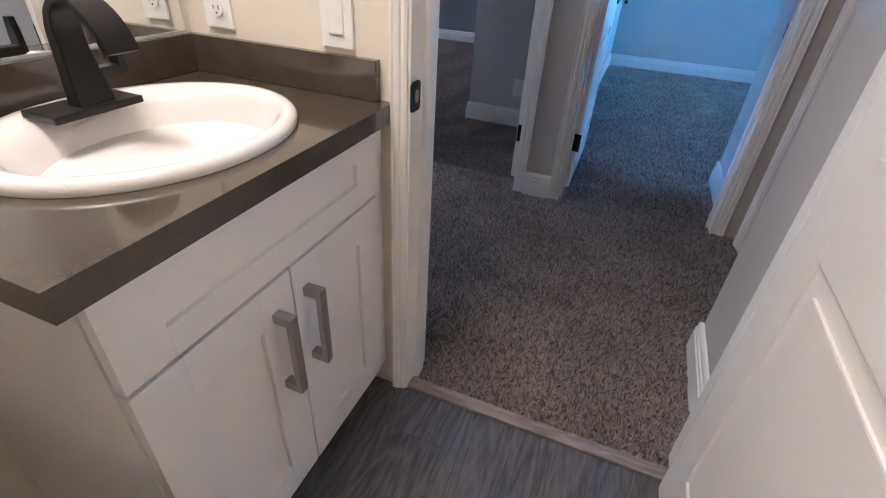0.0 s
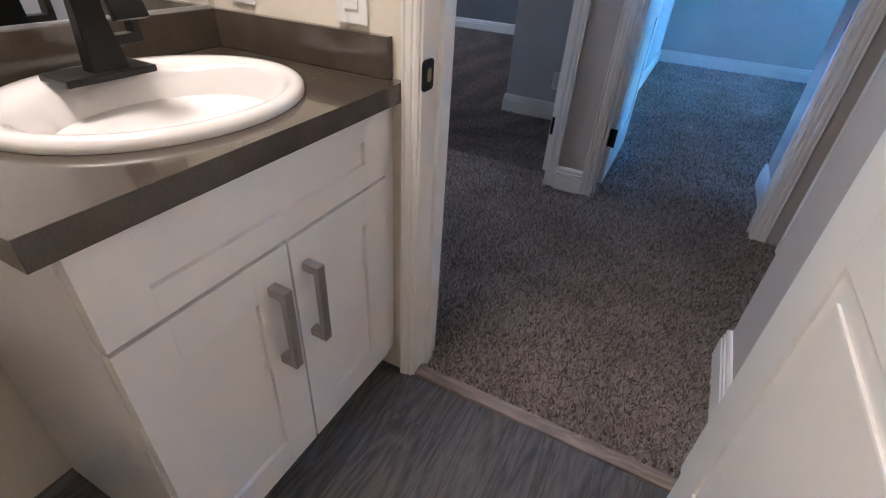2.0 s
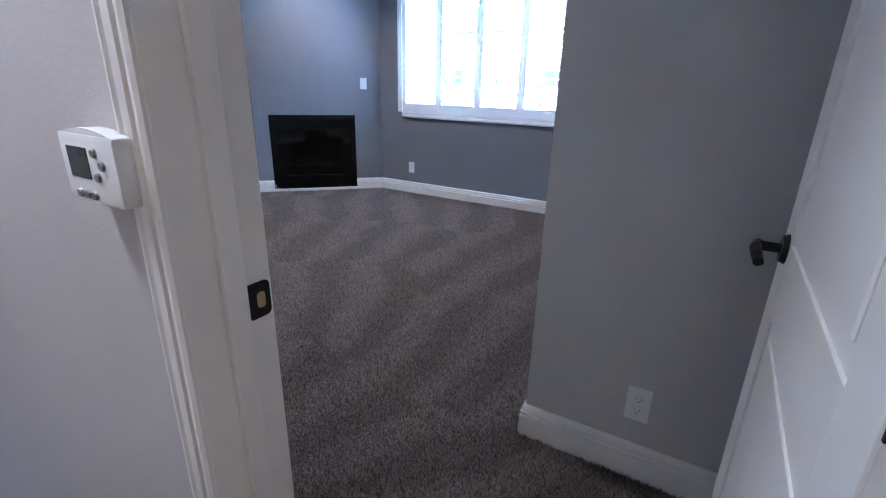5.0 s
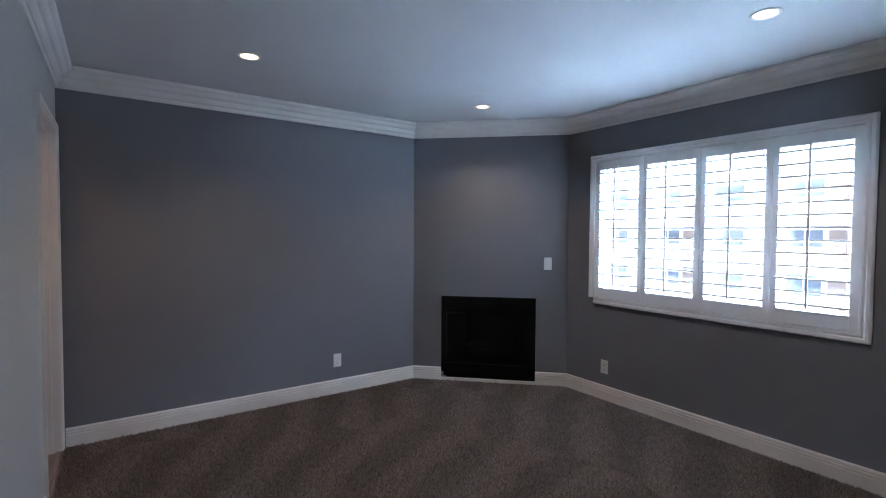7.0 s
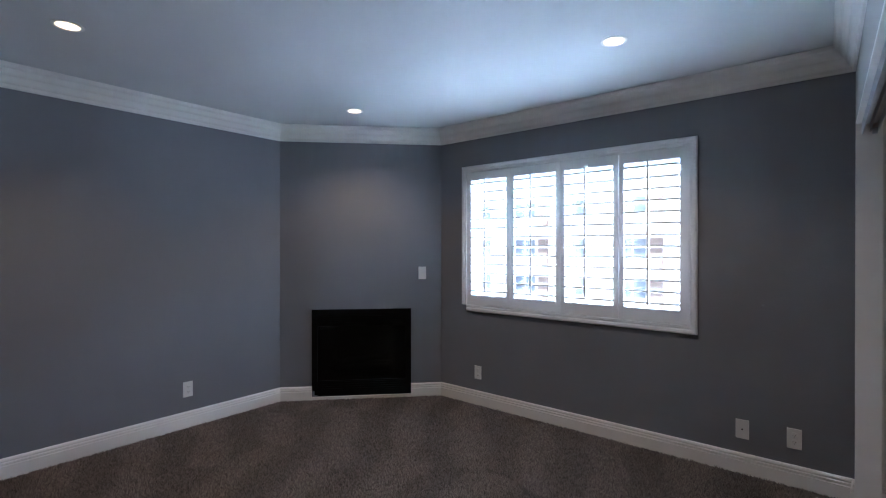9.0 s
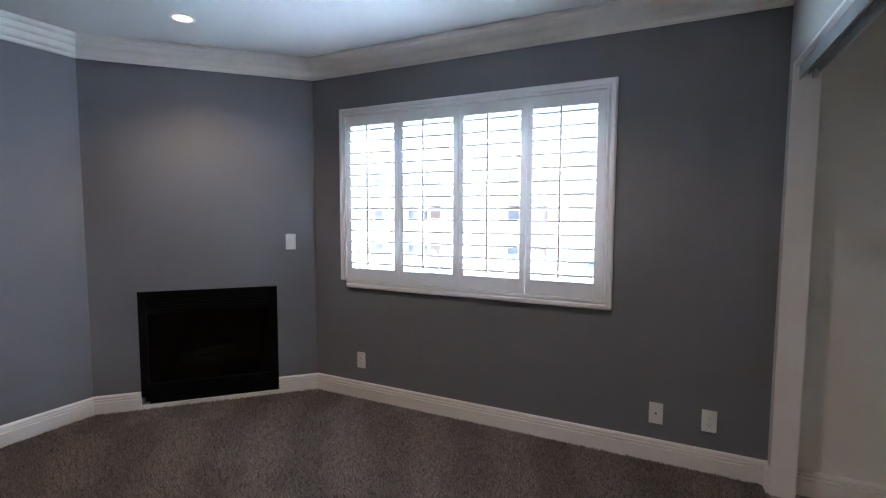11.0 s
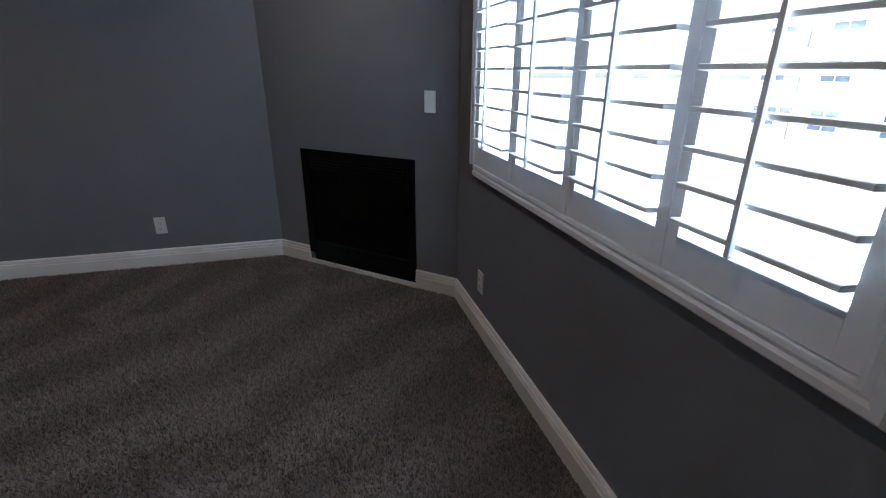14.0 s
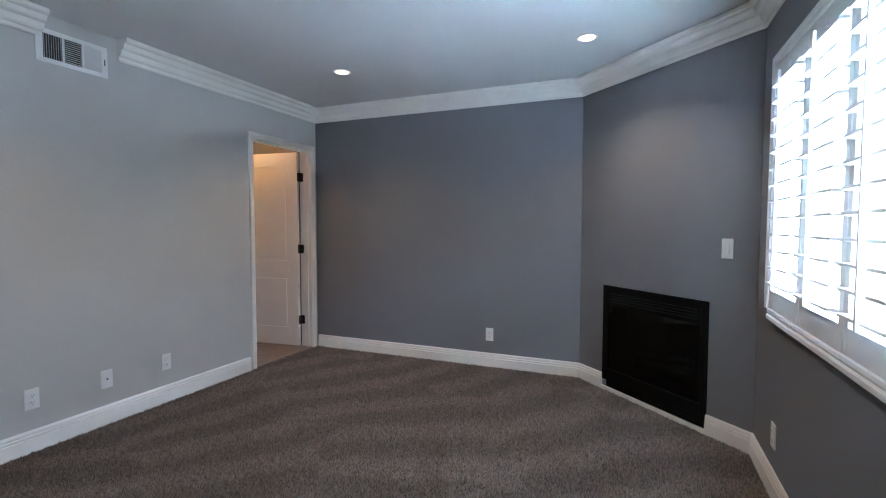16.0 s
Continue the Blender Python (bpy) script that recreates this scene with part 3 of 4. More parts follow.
casing(pose(-0.268, 0.73, 0) @ Matrix.Diagonal((1, -1, 1, 1)), 0.750, 2.04, [(o * 0.72, h) for o, h in CASING_PROFILE])
casing(pose(-0.268, 0.85, 0), 0.750, 2.04)
jamb(-1.10, -0.330, 2.160, 2.300, 2.03, 2.215)
jamb(-0.088, 0.640, 2.160, 2.300, 2.03, 2.215)
jamb(-4.770, -3.997, 2.295, 2.435, 2.02, 2.36)
jamb(-0.262, 0.470, 0.725, 0.855, 2.03, 0.785)
jamb(1.312, 2.038, 0.745, 0.875, 2.03, 0.80, axis="y")

# threshold strips
setting("threshold", boxed((-0.262, 0.47, 0.728, 0.768, -0.02, 0.007), bevel=0.003), STRIP, "grey-brown wood-look threshold strip", "threshold")
setting("threshold", boxed((0.755, 0.795, 1.312, 2.038, -0.02, 0.007), bevel=0.003), ALU, "pale metal threshold strip", "threshold")
setting("threshold", boxed((-4.770, -3.997, 2.405, 2.435, -0.02, 0.006), bevel=0.003), STRIP, "tan wood-look threshold strip", "threshold")

# doors
door("door_1", pose(-0.346, 2.302, 0, 0, 0, 90), 0.735, 2.02, "white two-panel bedroom door standing open", hinge_z=(0.26, 0.96, 1.77), jamb_y=-0.0162)
door("door_2", pose(-0.060, 2.310, 0, 0, 0, 90.5), 0.70, 2.02, "white two-panel door standing open into room", hinge_z=(0.26, 0.96, 1.77))
door("door_3", pose(-4.750, 2.298, 0, 0, 0, -84), 0.74, 2.01, "white arched two-panel ensuite door standing open", hinge_z=(0.28, 1.02, 1.76), jamb_y=-0.017)
door("door_4", pose(0.430, 0.702, 0, 0, 0, -90), 0.66, 2.02, "white two-panel bathroom door standing open", handle=False, hinge_z=())


# ---- bathroom ----
def vanity():
    v = empty("vanity_cabinet", pose(0, 0, 0), "white shaker vanity cabinet with two doors", "cabinet")
    part("body", boxed((-0.795, -0.345, 0.095, 0.715, 0.085, 0.78), (-0.795, -0.41, 0.0955, 0.71, 0.0, 0.0848), bevel=0.001), CAB, v)
    part("toe_kick", boxed((-0.4095, -0.404, 0.10, 0.70, 0.0, 0.084)), CAB, v)
    part("filler", boxed((-0.345, -0.330, 0.697, 0.728, 0.085, 0.78), bevel=0.001), CAB, v)

    def shaker(name, y0, y1, z0, z1, rail, stile):
        bm = boxed((-0.344, -0.325, y0, y0 + stile, z0, z1), (-0.344, -0.325, y1 - stile, y1, z0, z1), (-0.344, -0.325, y0 + stile, y1 - stile, z0, z0 + rail), (-0.344, -0.325, y0 + stile, y1 - stile, z1 - rail, z1), bevel=0.0009)
        front = part(name, bm, CAB, v)
        part("panel", boxed((-0.343, -0.334, y0 + stile - 0.002, y1 - stile + 0.002, z0 + rail - 0.002, z1 - rail + 0.002)), CAB, front)
        return front

    shaker("drawer_front", 0.098, 0.692, 0.629, 0.775, 0.050, 0.072)
    left = shaker("cabinet_door", 0.098, 0.3925, 0.088, 0.622, 0.077, 0.077)
    right = shaker("cabinet_door", 0.3975, 0.692, 0.088, 0.622, 0.077, 0.077)
    for d, y in ((left, 0.347), (right, 0.429)):
        bm = bmesh.new()
        box(bm, -0.300, -0.288, y - 0.009, y + 0.009, 0.388, 0.565, bevel=0.0012)
        for z in (0.397, 0.556):
            box(bm, -0.3255, -0.2995, y - 0.009, y + 0.009, z - 0.009, z + 0.009, bevel=0.0012)
        part("handle", bm, NICKEL, d, "brushed nickel square bar pull")


vanity()

SX, SY, SRX, SRY = -0.552, 0.393, 0.207, 0.240


def countertop():
    """L-shaped slab with an oval cut-out."""
    bm = bmesh.new()
    n = 64
    for z, up in ((0.82, True), (0.782, False)):
        hole = [bm.verts.new((SX + SRX * 0.93 * math.cos(2 * math.pi * i / n), SY + SRY * 0.93 * math.sin(2 * math.pi * i / n), z)) for i in range(n)]
        outer = []
        for i in range(n):
            a = 2 * math.pi * i / n
            dx, dy = math.cos(a), math.sin(a)
            reach = min(((-0.301 if dx > 0 else -0.798) - SX) / dx if abs(dx) > 1e-6 else 9, ((0.729 if dy > 0 else 0.062) - SY) / dy if abs(dy) > 1e-6 else 9)
            outer.append(bm.verts.new((SX + dx * reach, SY + dy * reach, z)))
        for cx, cy in ((-0.301, 0.729), (-0.798, 0.729), (-0.798, 0.062), (-0.301, 0.062)):
            near = min(outer, key=lambda q: (q.co.x - cx) ** 2 + (q.co.y - cy) ** 2)
            near.co.x, near.co.y = cx, cy
        for i in range(n):
            j = (i + 1) % n
            bm.faces.new((hole[i], outer[i], outer[j], hole[j]))
        if up:
            top_h, top_o = hole, outer
        else:
            for i in range(n):
                j = (i + 1) % n
                bm.faces.new((top_h[i], top_h[j], hole[j], hole[i]))
                bm.faces.new((top_o[i], top_o[j], outer[j], outer[i]))
    box(bm, -0.798, -0.650, -1.0, 0.0618, 0.782, 0.82)
    return bm


tagged(part("countertop", countertop(), QUARTZ), "polished brown-grey quartz countertop on the vanity", "countertop")
tagged(part("backsplash", boxed((-0.799, -0.781, -1.0, 0.7115, 0.8205, 0.897), bevel=0.0012), QUARTZ), "brown-grey quartz backsplash along the mirror", "backsplash")
tagged(part("backsplash", boxed((-0.799, -0.330, 0.712, 0.7295, 0.8205, 0.897), bevel=0.0012), QUARTZ), "brown-grey quartz side splash by the door", "backsplash")


def sink():
    prof = [(1.00, 0.8205), (1.005, 0.828), (0.99, 0.835), (0.955, 0.839), (0.91, 0.839), (0.87, 0.835), (0.835, 0.826), (0.80, 0.810), (0.76, 0.788), (0.70, 0.764), (0.61, 0.741), (0.48, 0.722), (0.32, 0.710), (0.16, 0.704), (0.07, 0.702)]
    bm = bmesh.new()
    n, rings = 72, []
    for i, (s, z) in enumerate(prof):
        ring = []
        inside = max(0, min(1, (i - 3) / 4))
        for k in range(n):
            a = 2 * math.pi * k / n
            x = SX + 0.016 * inside + SRX * s * (1 - 0.08 * inside) * math.cos(a)
            ring.append(bm.verts.new((x, SY + SRY * s * math.sin(a), z)))
        rings.append(ring)
    for a, b in zip(rings, rings[1:]):
        for k in range(n):
            bm.faces.new((a[k], a[(k + 1) % n], b[(k + 1) % n], b[k]))
    bm.faces.new(rings[-1])
    s = tagged(part("sink", bm, CERAMIC, smooth=True), "glossy white oval drop-in sink in the countertop", "sink")
    b = bmesh.new()
    cylinder(b, (SX + 0.022, SY, 0.700), (SX + 0.022, SY, 0.706), 0.022, 0.02)
    part("drain", b, MATTE, s, "matte black drain")
    return s


sink()


def faucet():
    f = empty("faucet", pose(-0.676, 0.388, 0.838), "matte black faucet with broad arched spout", "faucet")
    part("base_plate", boxed((-0.036, 0.040, -0.080, 0.067, -0.002, 0.010), bevel=0.003), MATTE, f)
    bm = bmesh.new()
    path = [(0.012, 0.008, 0.030, 0.030), (0.008, 0.05, 0.024, 0.026), (0.004, 0.09, 0.022, 0.022), (0.006, 0.12, 0.018, 0.022), (0.018, 0.145, 0.014, 0.023), (0.040, 0.160, 0.011, 0.024), (0.066, 0.158, 0.010, 0.025), (0.090, 0.142, 0.010, 0.026), (0.107, 0.118, 0.011, 0.026), (0.116, 0.096, 0.012, 0.026)]
    fine = []
    for i in range(len(path) - 1):
        p0, p1, p2, p3 = (Vector(path[max(0, min(len(path) - 1, i + j))]) for j in (-1, 0, 1, 2))
        for j in range(4):
            u = j / 4
            fine.append(0.5 * (2 * p1 + (p2 - p0) * u + (2 * p0 - 5 * p1 + 4 * p2 - p3) * u * u + (3 * p1 - p0 - 3 * p2 + p3) * u ** 3))
    path = fine + [Vector(path[-1])]
    rings = []
    for i, (x, z, t, w) in enumerate(path):
        a, b = path[max(0, i - 1)], path[min(len(path) - 1, i + 1)]
        d = Vector((b[0] - a[0], b[1] - a[1])).normalized()
        nx, nz = -d.y * t / 2, d.x * t / 2
        rings.append([bm.verts.new((x + s * nx, y, z + s * nz)) for s, y in ((1, -w), (1, w), (-1, w), (-1, -w))])
    for a, b in zip(rings, rings[1:]):
        for j in range(4):
            bm.faces.new((a[j], a[(j + 1) % 4], b[(j + 1) % 4], b[j]))
    bm.faces.new(rings[0])
    bm.faces.new(rings[-1])
    bmesh.ops.recalc_face_normals(bm, faces=bm.faces)
    bmesh.ops.bevel(bm, geom=[e for e in bm.edges if abs((e.verts[0].co - e.verts[1].co).y) < 0.006], offset=0.0015, segments=2, affect="EDGES")
    part("spout", bm, MATTE, f, smooth=True)
    bm = bmesh.new()
    box(bm, -0.006, 0.018, 0.018, 0.066, 0.042, 0.058, bevel=0.002)
    part("arm", bm, MATTE, f)
    bm = bmesh.new()
    prism(bm, [(-0.006, 0.045), (0.018, 0.045), (0.016, 0.075), (0.010, 0.104), (-0.002, 0.104), (-0.006, 0.075)], 0.060, 0.071)
    part("lever", bm, MATTE, f)
    return f


faucet()

mirror = tagged(part("mirror", boxed((-0.7995, -0.794, -1.2, 0.712, 0.899, 1.95), bevel=0.0008), MIRROR), "large frameless wall mirror above the backsplash", "mirror")
part("clip_rail", boxed((-0.7935, -0.791, -1.2, 0.712, 0.8975, 0.903)), ALU, mirror, "thin metal bottom channel")
wall_plate("outlet", pose(-0.705, 0.7285, 0.972, 0, 0, 180) , "white double outlet on the bathroom wall")
wall_plate("switch", pose(-0.418, 0.7285, 0.966, 0, 0, 180), "white rocker light switch by the door")
strike(pose(-0.2605, 0.746, 0.835), "black latch strike plate on the bathroom jamb")


def toilet():
    t = empty("toilet", pose(-0.40, -0.36, 0), "white ceramic toilet under the counter ledge", "toilet")
    bm = bmesh.new()
    prof = [(0.5, 0.0), (0.52, 0.03), (0.46, 0.12), (0.55, 0.24), (0.85, 0.34), (0.98, 0.38), (1.0, 0.40), (0.9, 0.405)]
    n, rings = 40, []
    for s, z in prof:
        rings.append([bm.verts.new((-0.02 + 0.25 * s * math.cos(2 * math.pi * k / n), 0.185 * s * math.sin(2 * math.pi * k / n), z)) for k in range(n)])
    for a, b in zip(rings, rings[1:]):
        for k in range(n):
            bm.faces.new((a[k], a[(k + 1) % n], b[(k + 1) % n], b[k]))
    bm.faces.new(rings[0])
    bm.faces.new(rings[-1])
    part("bowl", bm, CERAMIC, t, smooth=True)
    bm = bmesh.new()
    for z0, z1, s in ((0.406, 0.424, 1.0), (0.425, 0.44, 0.98)):
        lo = [bm.verts.new((-0.02 + 0.25 * s * math.cos(2 * math.pi * k / n), 0.187 * s * math.sin(2 * math.pi * k / n), z0)) for k in range(n)]
        hi = [bm.verts.new((q.co.x, q.co.y, z1)) for q in lo]
        bm.faces.new(lo)
        bm.faces.new(hi)
        for k in range(n):
            bm.faces.new((lo[k], lo[(k + 1) % n], hi[(k + 1) % n], hi[k]))
    part("seat", bm, CERAMIC, t)
    part("tank", boxed((-0.385, -0.215, -0.21, 0.21, 0.40, 0.75), bevel=0.012), CERAMIC, t, smooth=True)


toilet()

# ---- bath floor: planks ----
floor_bath = setting("floor_bath", boxed((-0.80, 0.56, -1.4, 0.735, -0.25, -0.004)), VINYL, "dark grey wood-look vinyl plank floor", "floor")
for i in range(8):
    x0 = -0.80 + i * 0.178
    y = -1.42 - [0.0, 0.5, 0.2, 0.75, 0.35, 0.6, 0.1, 0.45][i]
    while y < 0.73:
        y0, y1 = max(y, -1.399), min(y + 0.92, 0.727)
        if y1 - y0 > 0.03:
            part("plank", boxed((x0 + 0.0004, min(x0 + 0.1776, 0.559), y0 + 0.0004, y1 - 0.0004, -0.0035, 0.0), bevel=0.0004), VINYL, floor_bath)
        y += 0.92


# ---- hall and stairs ----
def thermostat():
    t = tagged(part("thermostat", boxed((-0.064, 0.064, -0.012, 0.026, -0.045, 0.040), bevel=0.006), PLATE, m=pose(-1.190, 2.153, 1.074, 0, 0, 180), smooth=True), "white programmable thermostat with dark display", "thermostat")
    bm = bmesh.new()
    prism(bm, [(-0.064, 0.036)] + [(-0.064 + 0.128 * i / 10, 0.038 + 0.009 * math.sin(math.pi * i / 10)) for i in range(11)] + [(0.064, 0.036)], 0.002, 0.024)
    part("cover", bm, PLATE, t)
    part("display", boxed((-0.004, 0.044, 0.0258, 0.0268, -0.014, 0.024)), SCREEN, t, "dark grey display")
    for x, z in ((-0.022, 0.019), (-0.036, 0.005), (-0.022, -0.010), (0.030, -0.034), (0.012, -0.034), (-0.006, -0.034)):
        b = bmesh.new()
        cylinder(b, (x, 0.0255, z), (x, 0.0295, z), 0.0062, 0.0048, 14)
        part("button", b, NICKEL, t, "small grey button")


thermostat()
strike(pose(-1.0985, 2.276, 0.862), "black latch strike plate on the bedroom jamb")
strike(pose(0.6385, 2.282, 0.862, 0, 0, 180), "black latch strike plate on the door jamb")

stairs = empty("staircase", pose(-1.158, 0, 0), "taupe carpeted staircase going down", "stairs")
for i in range(1, 17):
    bm = bmesh.new()
    x0 = -0.016 - 0.203 * i
    z = -0.166 * i
    prism(bm, [(x0 + 0.225, z), (x0 + 0.012, z), (x0 + 0.003, z - 0.005), (x0, z - 0.015), (x0 + 0.004, z - 0.028), (x0 + 0.018, z - 0.036), (x0 + 0.022, z - 0.19), (x0 + 0.225, z - 0.19)], 1.251, 2.164)
    part("step", bm, CARPET, stairs)
bm = bmesh.new()
prism(bm, [(0.03, -0.014), (-0.006, -0.014), (-0.016, -0.016), (-0.020, -0.02), (-0.014, -0.034), (0.0, -0.04), (0.004, -0.19), (0.03, -0.19)], 1.251, 2.164)
part("top_nosing", bm, CARPET, stairs)


def stair_guard():
    g = empty("stair_guard", pose(-2.66, 2.19, -1.13), "black metal stair guard with square balusters", "railing")
    slope = -0.166 / 0.203
    for name, z, t in (("top_rail", 0.56, 0.05), ("bottom_rail", 0.0, 0.03)):
        bm = bmesh.new()
        prism(bm, [(0, z), (-1.6, z + 1.6 * slope), (-1.6, z + 1.6 * slope + t), (0, z + t)], -0.018, 0.018)
        part(name, bm, BLACK, g)
    for i in range(15):
        x = -0.012 - i * 0.105
        part("baluster", boxed((x - 0.009, x + 0.009, -0.009, 0.009, x * -slope + 0.02, x * -slope + 0.57)), BLACK, g)


stair_guard()


def louvre_door():
    m = pose(0.845, 2.010, 0, 0, 0, -4)
    d = setting("door_5", boxed((0, 0.09, 0, 0.032, 0.02, 2.01), (0.60, 0.69, 0, 0.032, 0.02, 2.01), (0.09, 0.60, 0, 0.032, 0.02, 0.17), (0.09, 0.60, 0, 0.032, 0.90, 1.02), (0.09, 0.60, 0, 0.032, 1.90, 2.01), bevel=0.002), TRIM, "white louvred laundry door standing open", "door", m @ pose(0, -0.034, 0))
    bm = bmesh.new()
    prism(bm, [(-0.014, -0.014), (-0.011, -0.017), (0.014, 0.014), (0.011, 0.017)], 0, 0.512)
    slat = None
    z = 0.186
    while z < 1.89:
        if not 0.885 < z < 1.03:
            if slat is None:
                slat = part("slat", bm, TRIM, d)
                ob = slat
            else:
                ob = new("slat", slat.data)
                ob.parent = d
            ob.matrix_basis = Matrix.Translation((0.602, 0.016, z)) @ Matrix.Rotation(radians(90), 4, "Z")
        z += 0.026
    for z in (0.24, 1.0, 1.77):
        part("hinge", boxed((-0.020, 0.022, -0.004, 0.0005, z - 0.045, z + 0.045), bevel=0.0018), BLACK, d, "black metal butt hinge")


louvre_door()


# ---- bedrooms: shuttered windows ----
def window(name, m, width, label):
    """Local x along the wall, y into the wall; z from the floor. Four hinged shutter panels in a moulded frame."""
    w = empty(name, m, label, "window", kind="structure")
    prof = [(0.0, 0.010), (0.0, -0.022), (0.012, -0.024), (0.022, -0.020), (0.030, -0.026), (0.046, -0.026), (0.052, -0.018), (0.055, -0.016), (0.055, 0.0)]
    z0, z1 = 0.862, 2.030
    part("window_frame", sweep([(0, z0), (0, z1), (width, z1), (width, z0), (0, z0)], prof, lambda u, v, n: (u, n, v)), SHUT, w)
    part("reveal", boxed((-0.002, 0.004, 0.01, 0.16, z0, z1), (width - 0.004, width + 0.002, 0.01, 0.16, z0, z1), (0.004, width - 0.004, 0.01, 0.16, z0 - 0.002, z0 + 0.004), (0.004, width - 0.004, 0.01, 0.16, z1 - 0.004, z1 + 0.002)), SHUT, w)
    # sliding sash behind
    part("sash", boxed((0.004, 0.04, 0.115, 0.15, z0 + 0.004, z1 - 0.004), (width - 0.04, width - 0.004, 0.115, 0.15, z0 + 0.004, z1 - 0.004), (0.04, width - 0.04, 0.115, 0.15, z0 + 0.004, z0 + 0.04), (0.04, width - 0.04, 0.115, 0.15, z1 - 0.04, z1 - 0.004), (width / 2 - 0.025, width / 2 + 0.025, 0.115, 0.15, z0 + 0.04, z1 - 0.04), bevel=0.002), SHUT, w)
    pane = part("pane", boxed((0.04, width / 2 - 0.025, 0.130, 0.134, z0 + 0.04, z1 - 0.04), (width / 2 + 0.025, width - 0.04, 0.130, 0.134, z0 + 0.04, z1 - 0.04)), PANE, w, "clear window glass")
    pane.visible_shadow = False
    pw = width / 4
    blade = [(0.0445, 0.004), (0.0425, 0.0058), (0.0, 0.0066), (-0.0425, 0.0058), (-0.0445, 0.004), (-0.0445, -0.004), (-0.0425, -0.0058), (0.0, -0.0066), (0.0425, -0.0058), (0.0445, -0.004)]
    louver_mesh = None
    for i in range(4):
        x0, x1 = i * pw + 0.0015, (i + 1) * pw - 0.0015
        a0, a1 = ((0.045, -0.038), (0.034, -0.038), (0.034, -0.038), (0.034, -0.045))[i]
        a0, a1 = x0 + a0, x1 + a1
        lo, hi = 0.952, 1.956
        panel = part("shutter_panel", boxed((x0, a0, -0.014, 0.014, z0 + 0.003, z1 - 0.003), (a1, x1, -0.014, 0.014, z0 + 0.003, z1 - 0.003), (a0, a1, -0.014, 0.014, z0 + 0.003, lo), (a0, a1, -0.014, 0.014, hi, z1 - 0.003), bevel=0.0015), SHUT, w, "white plantation shutter panel")
        count = 13
        pitch = (hi - lo) / count
        for j in range(count):
            z = lo + pitch * (j + 0.5)
            if louver_mesh is None:
                bm = bmesh.new()
                prism(bm, blade, -0.5, 0.5)
                first = part("louver", bm, SHUT, panel, smooth=True)
                louver_mesh, ob = first.data, first
            else:
                ob = new("louver", louver_mesh)
                ob.parent = panel
            ob.matrix_basis = Matrix.Translation(((a0 + a1) / 2, 0.0, z)) @ Matrix.Rotation(radians(-4 + 1.5 * math.sin(j * 2.1 + i)), 4, "X") @ Matrix.Rotation(radians(90), 4, "Z") @ Matrix.Diagonal((1, a1 - a0 - 0.003, 1, 1))
        mid = (a0 + a1) / 2 - 0.01
        part("tilt_rod", boxed((mid - 0.006, mid + 0.006, -0.060, -0.049, lo + 0.02, hi - 0.005), bevel=0.002), SHUT, panel)
        part("rod_catch", boxed((mid - 0.008, mid + 0.008, -0.022, -0.014, hi + 0.004, hi + 0.028), bevel=0.002), SHUT, panel)
    for z in (z0 + 0.12, z1 - 0.15):
        for x in (0.001, width - 0.001):
            b = bmesh.new()
            cylinder(b, (x, -0.020, z - 0.03), (x, -0.020, z + 0.03), 0.004, seg=10)
            part("hinge", b, SHUT, w)
    return w


window("window_1", pose(-3.545, 6.155, 0), 1.775, "white four-panel shuttered window, louvres open")
window("window_2", pose(0.685, 5.91, 0), 1.775, "white shuttered window in the second room")


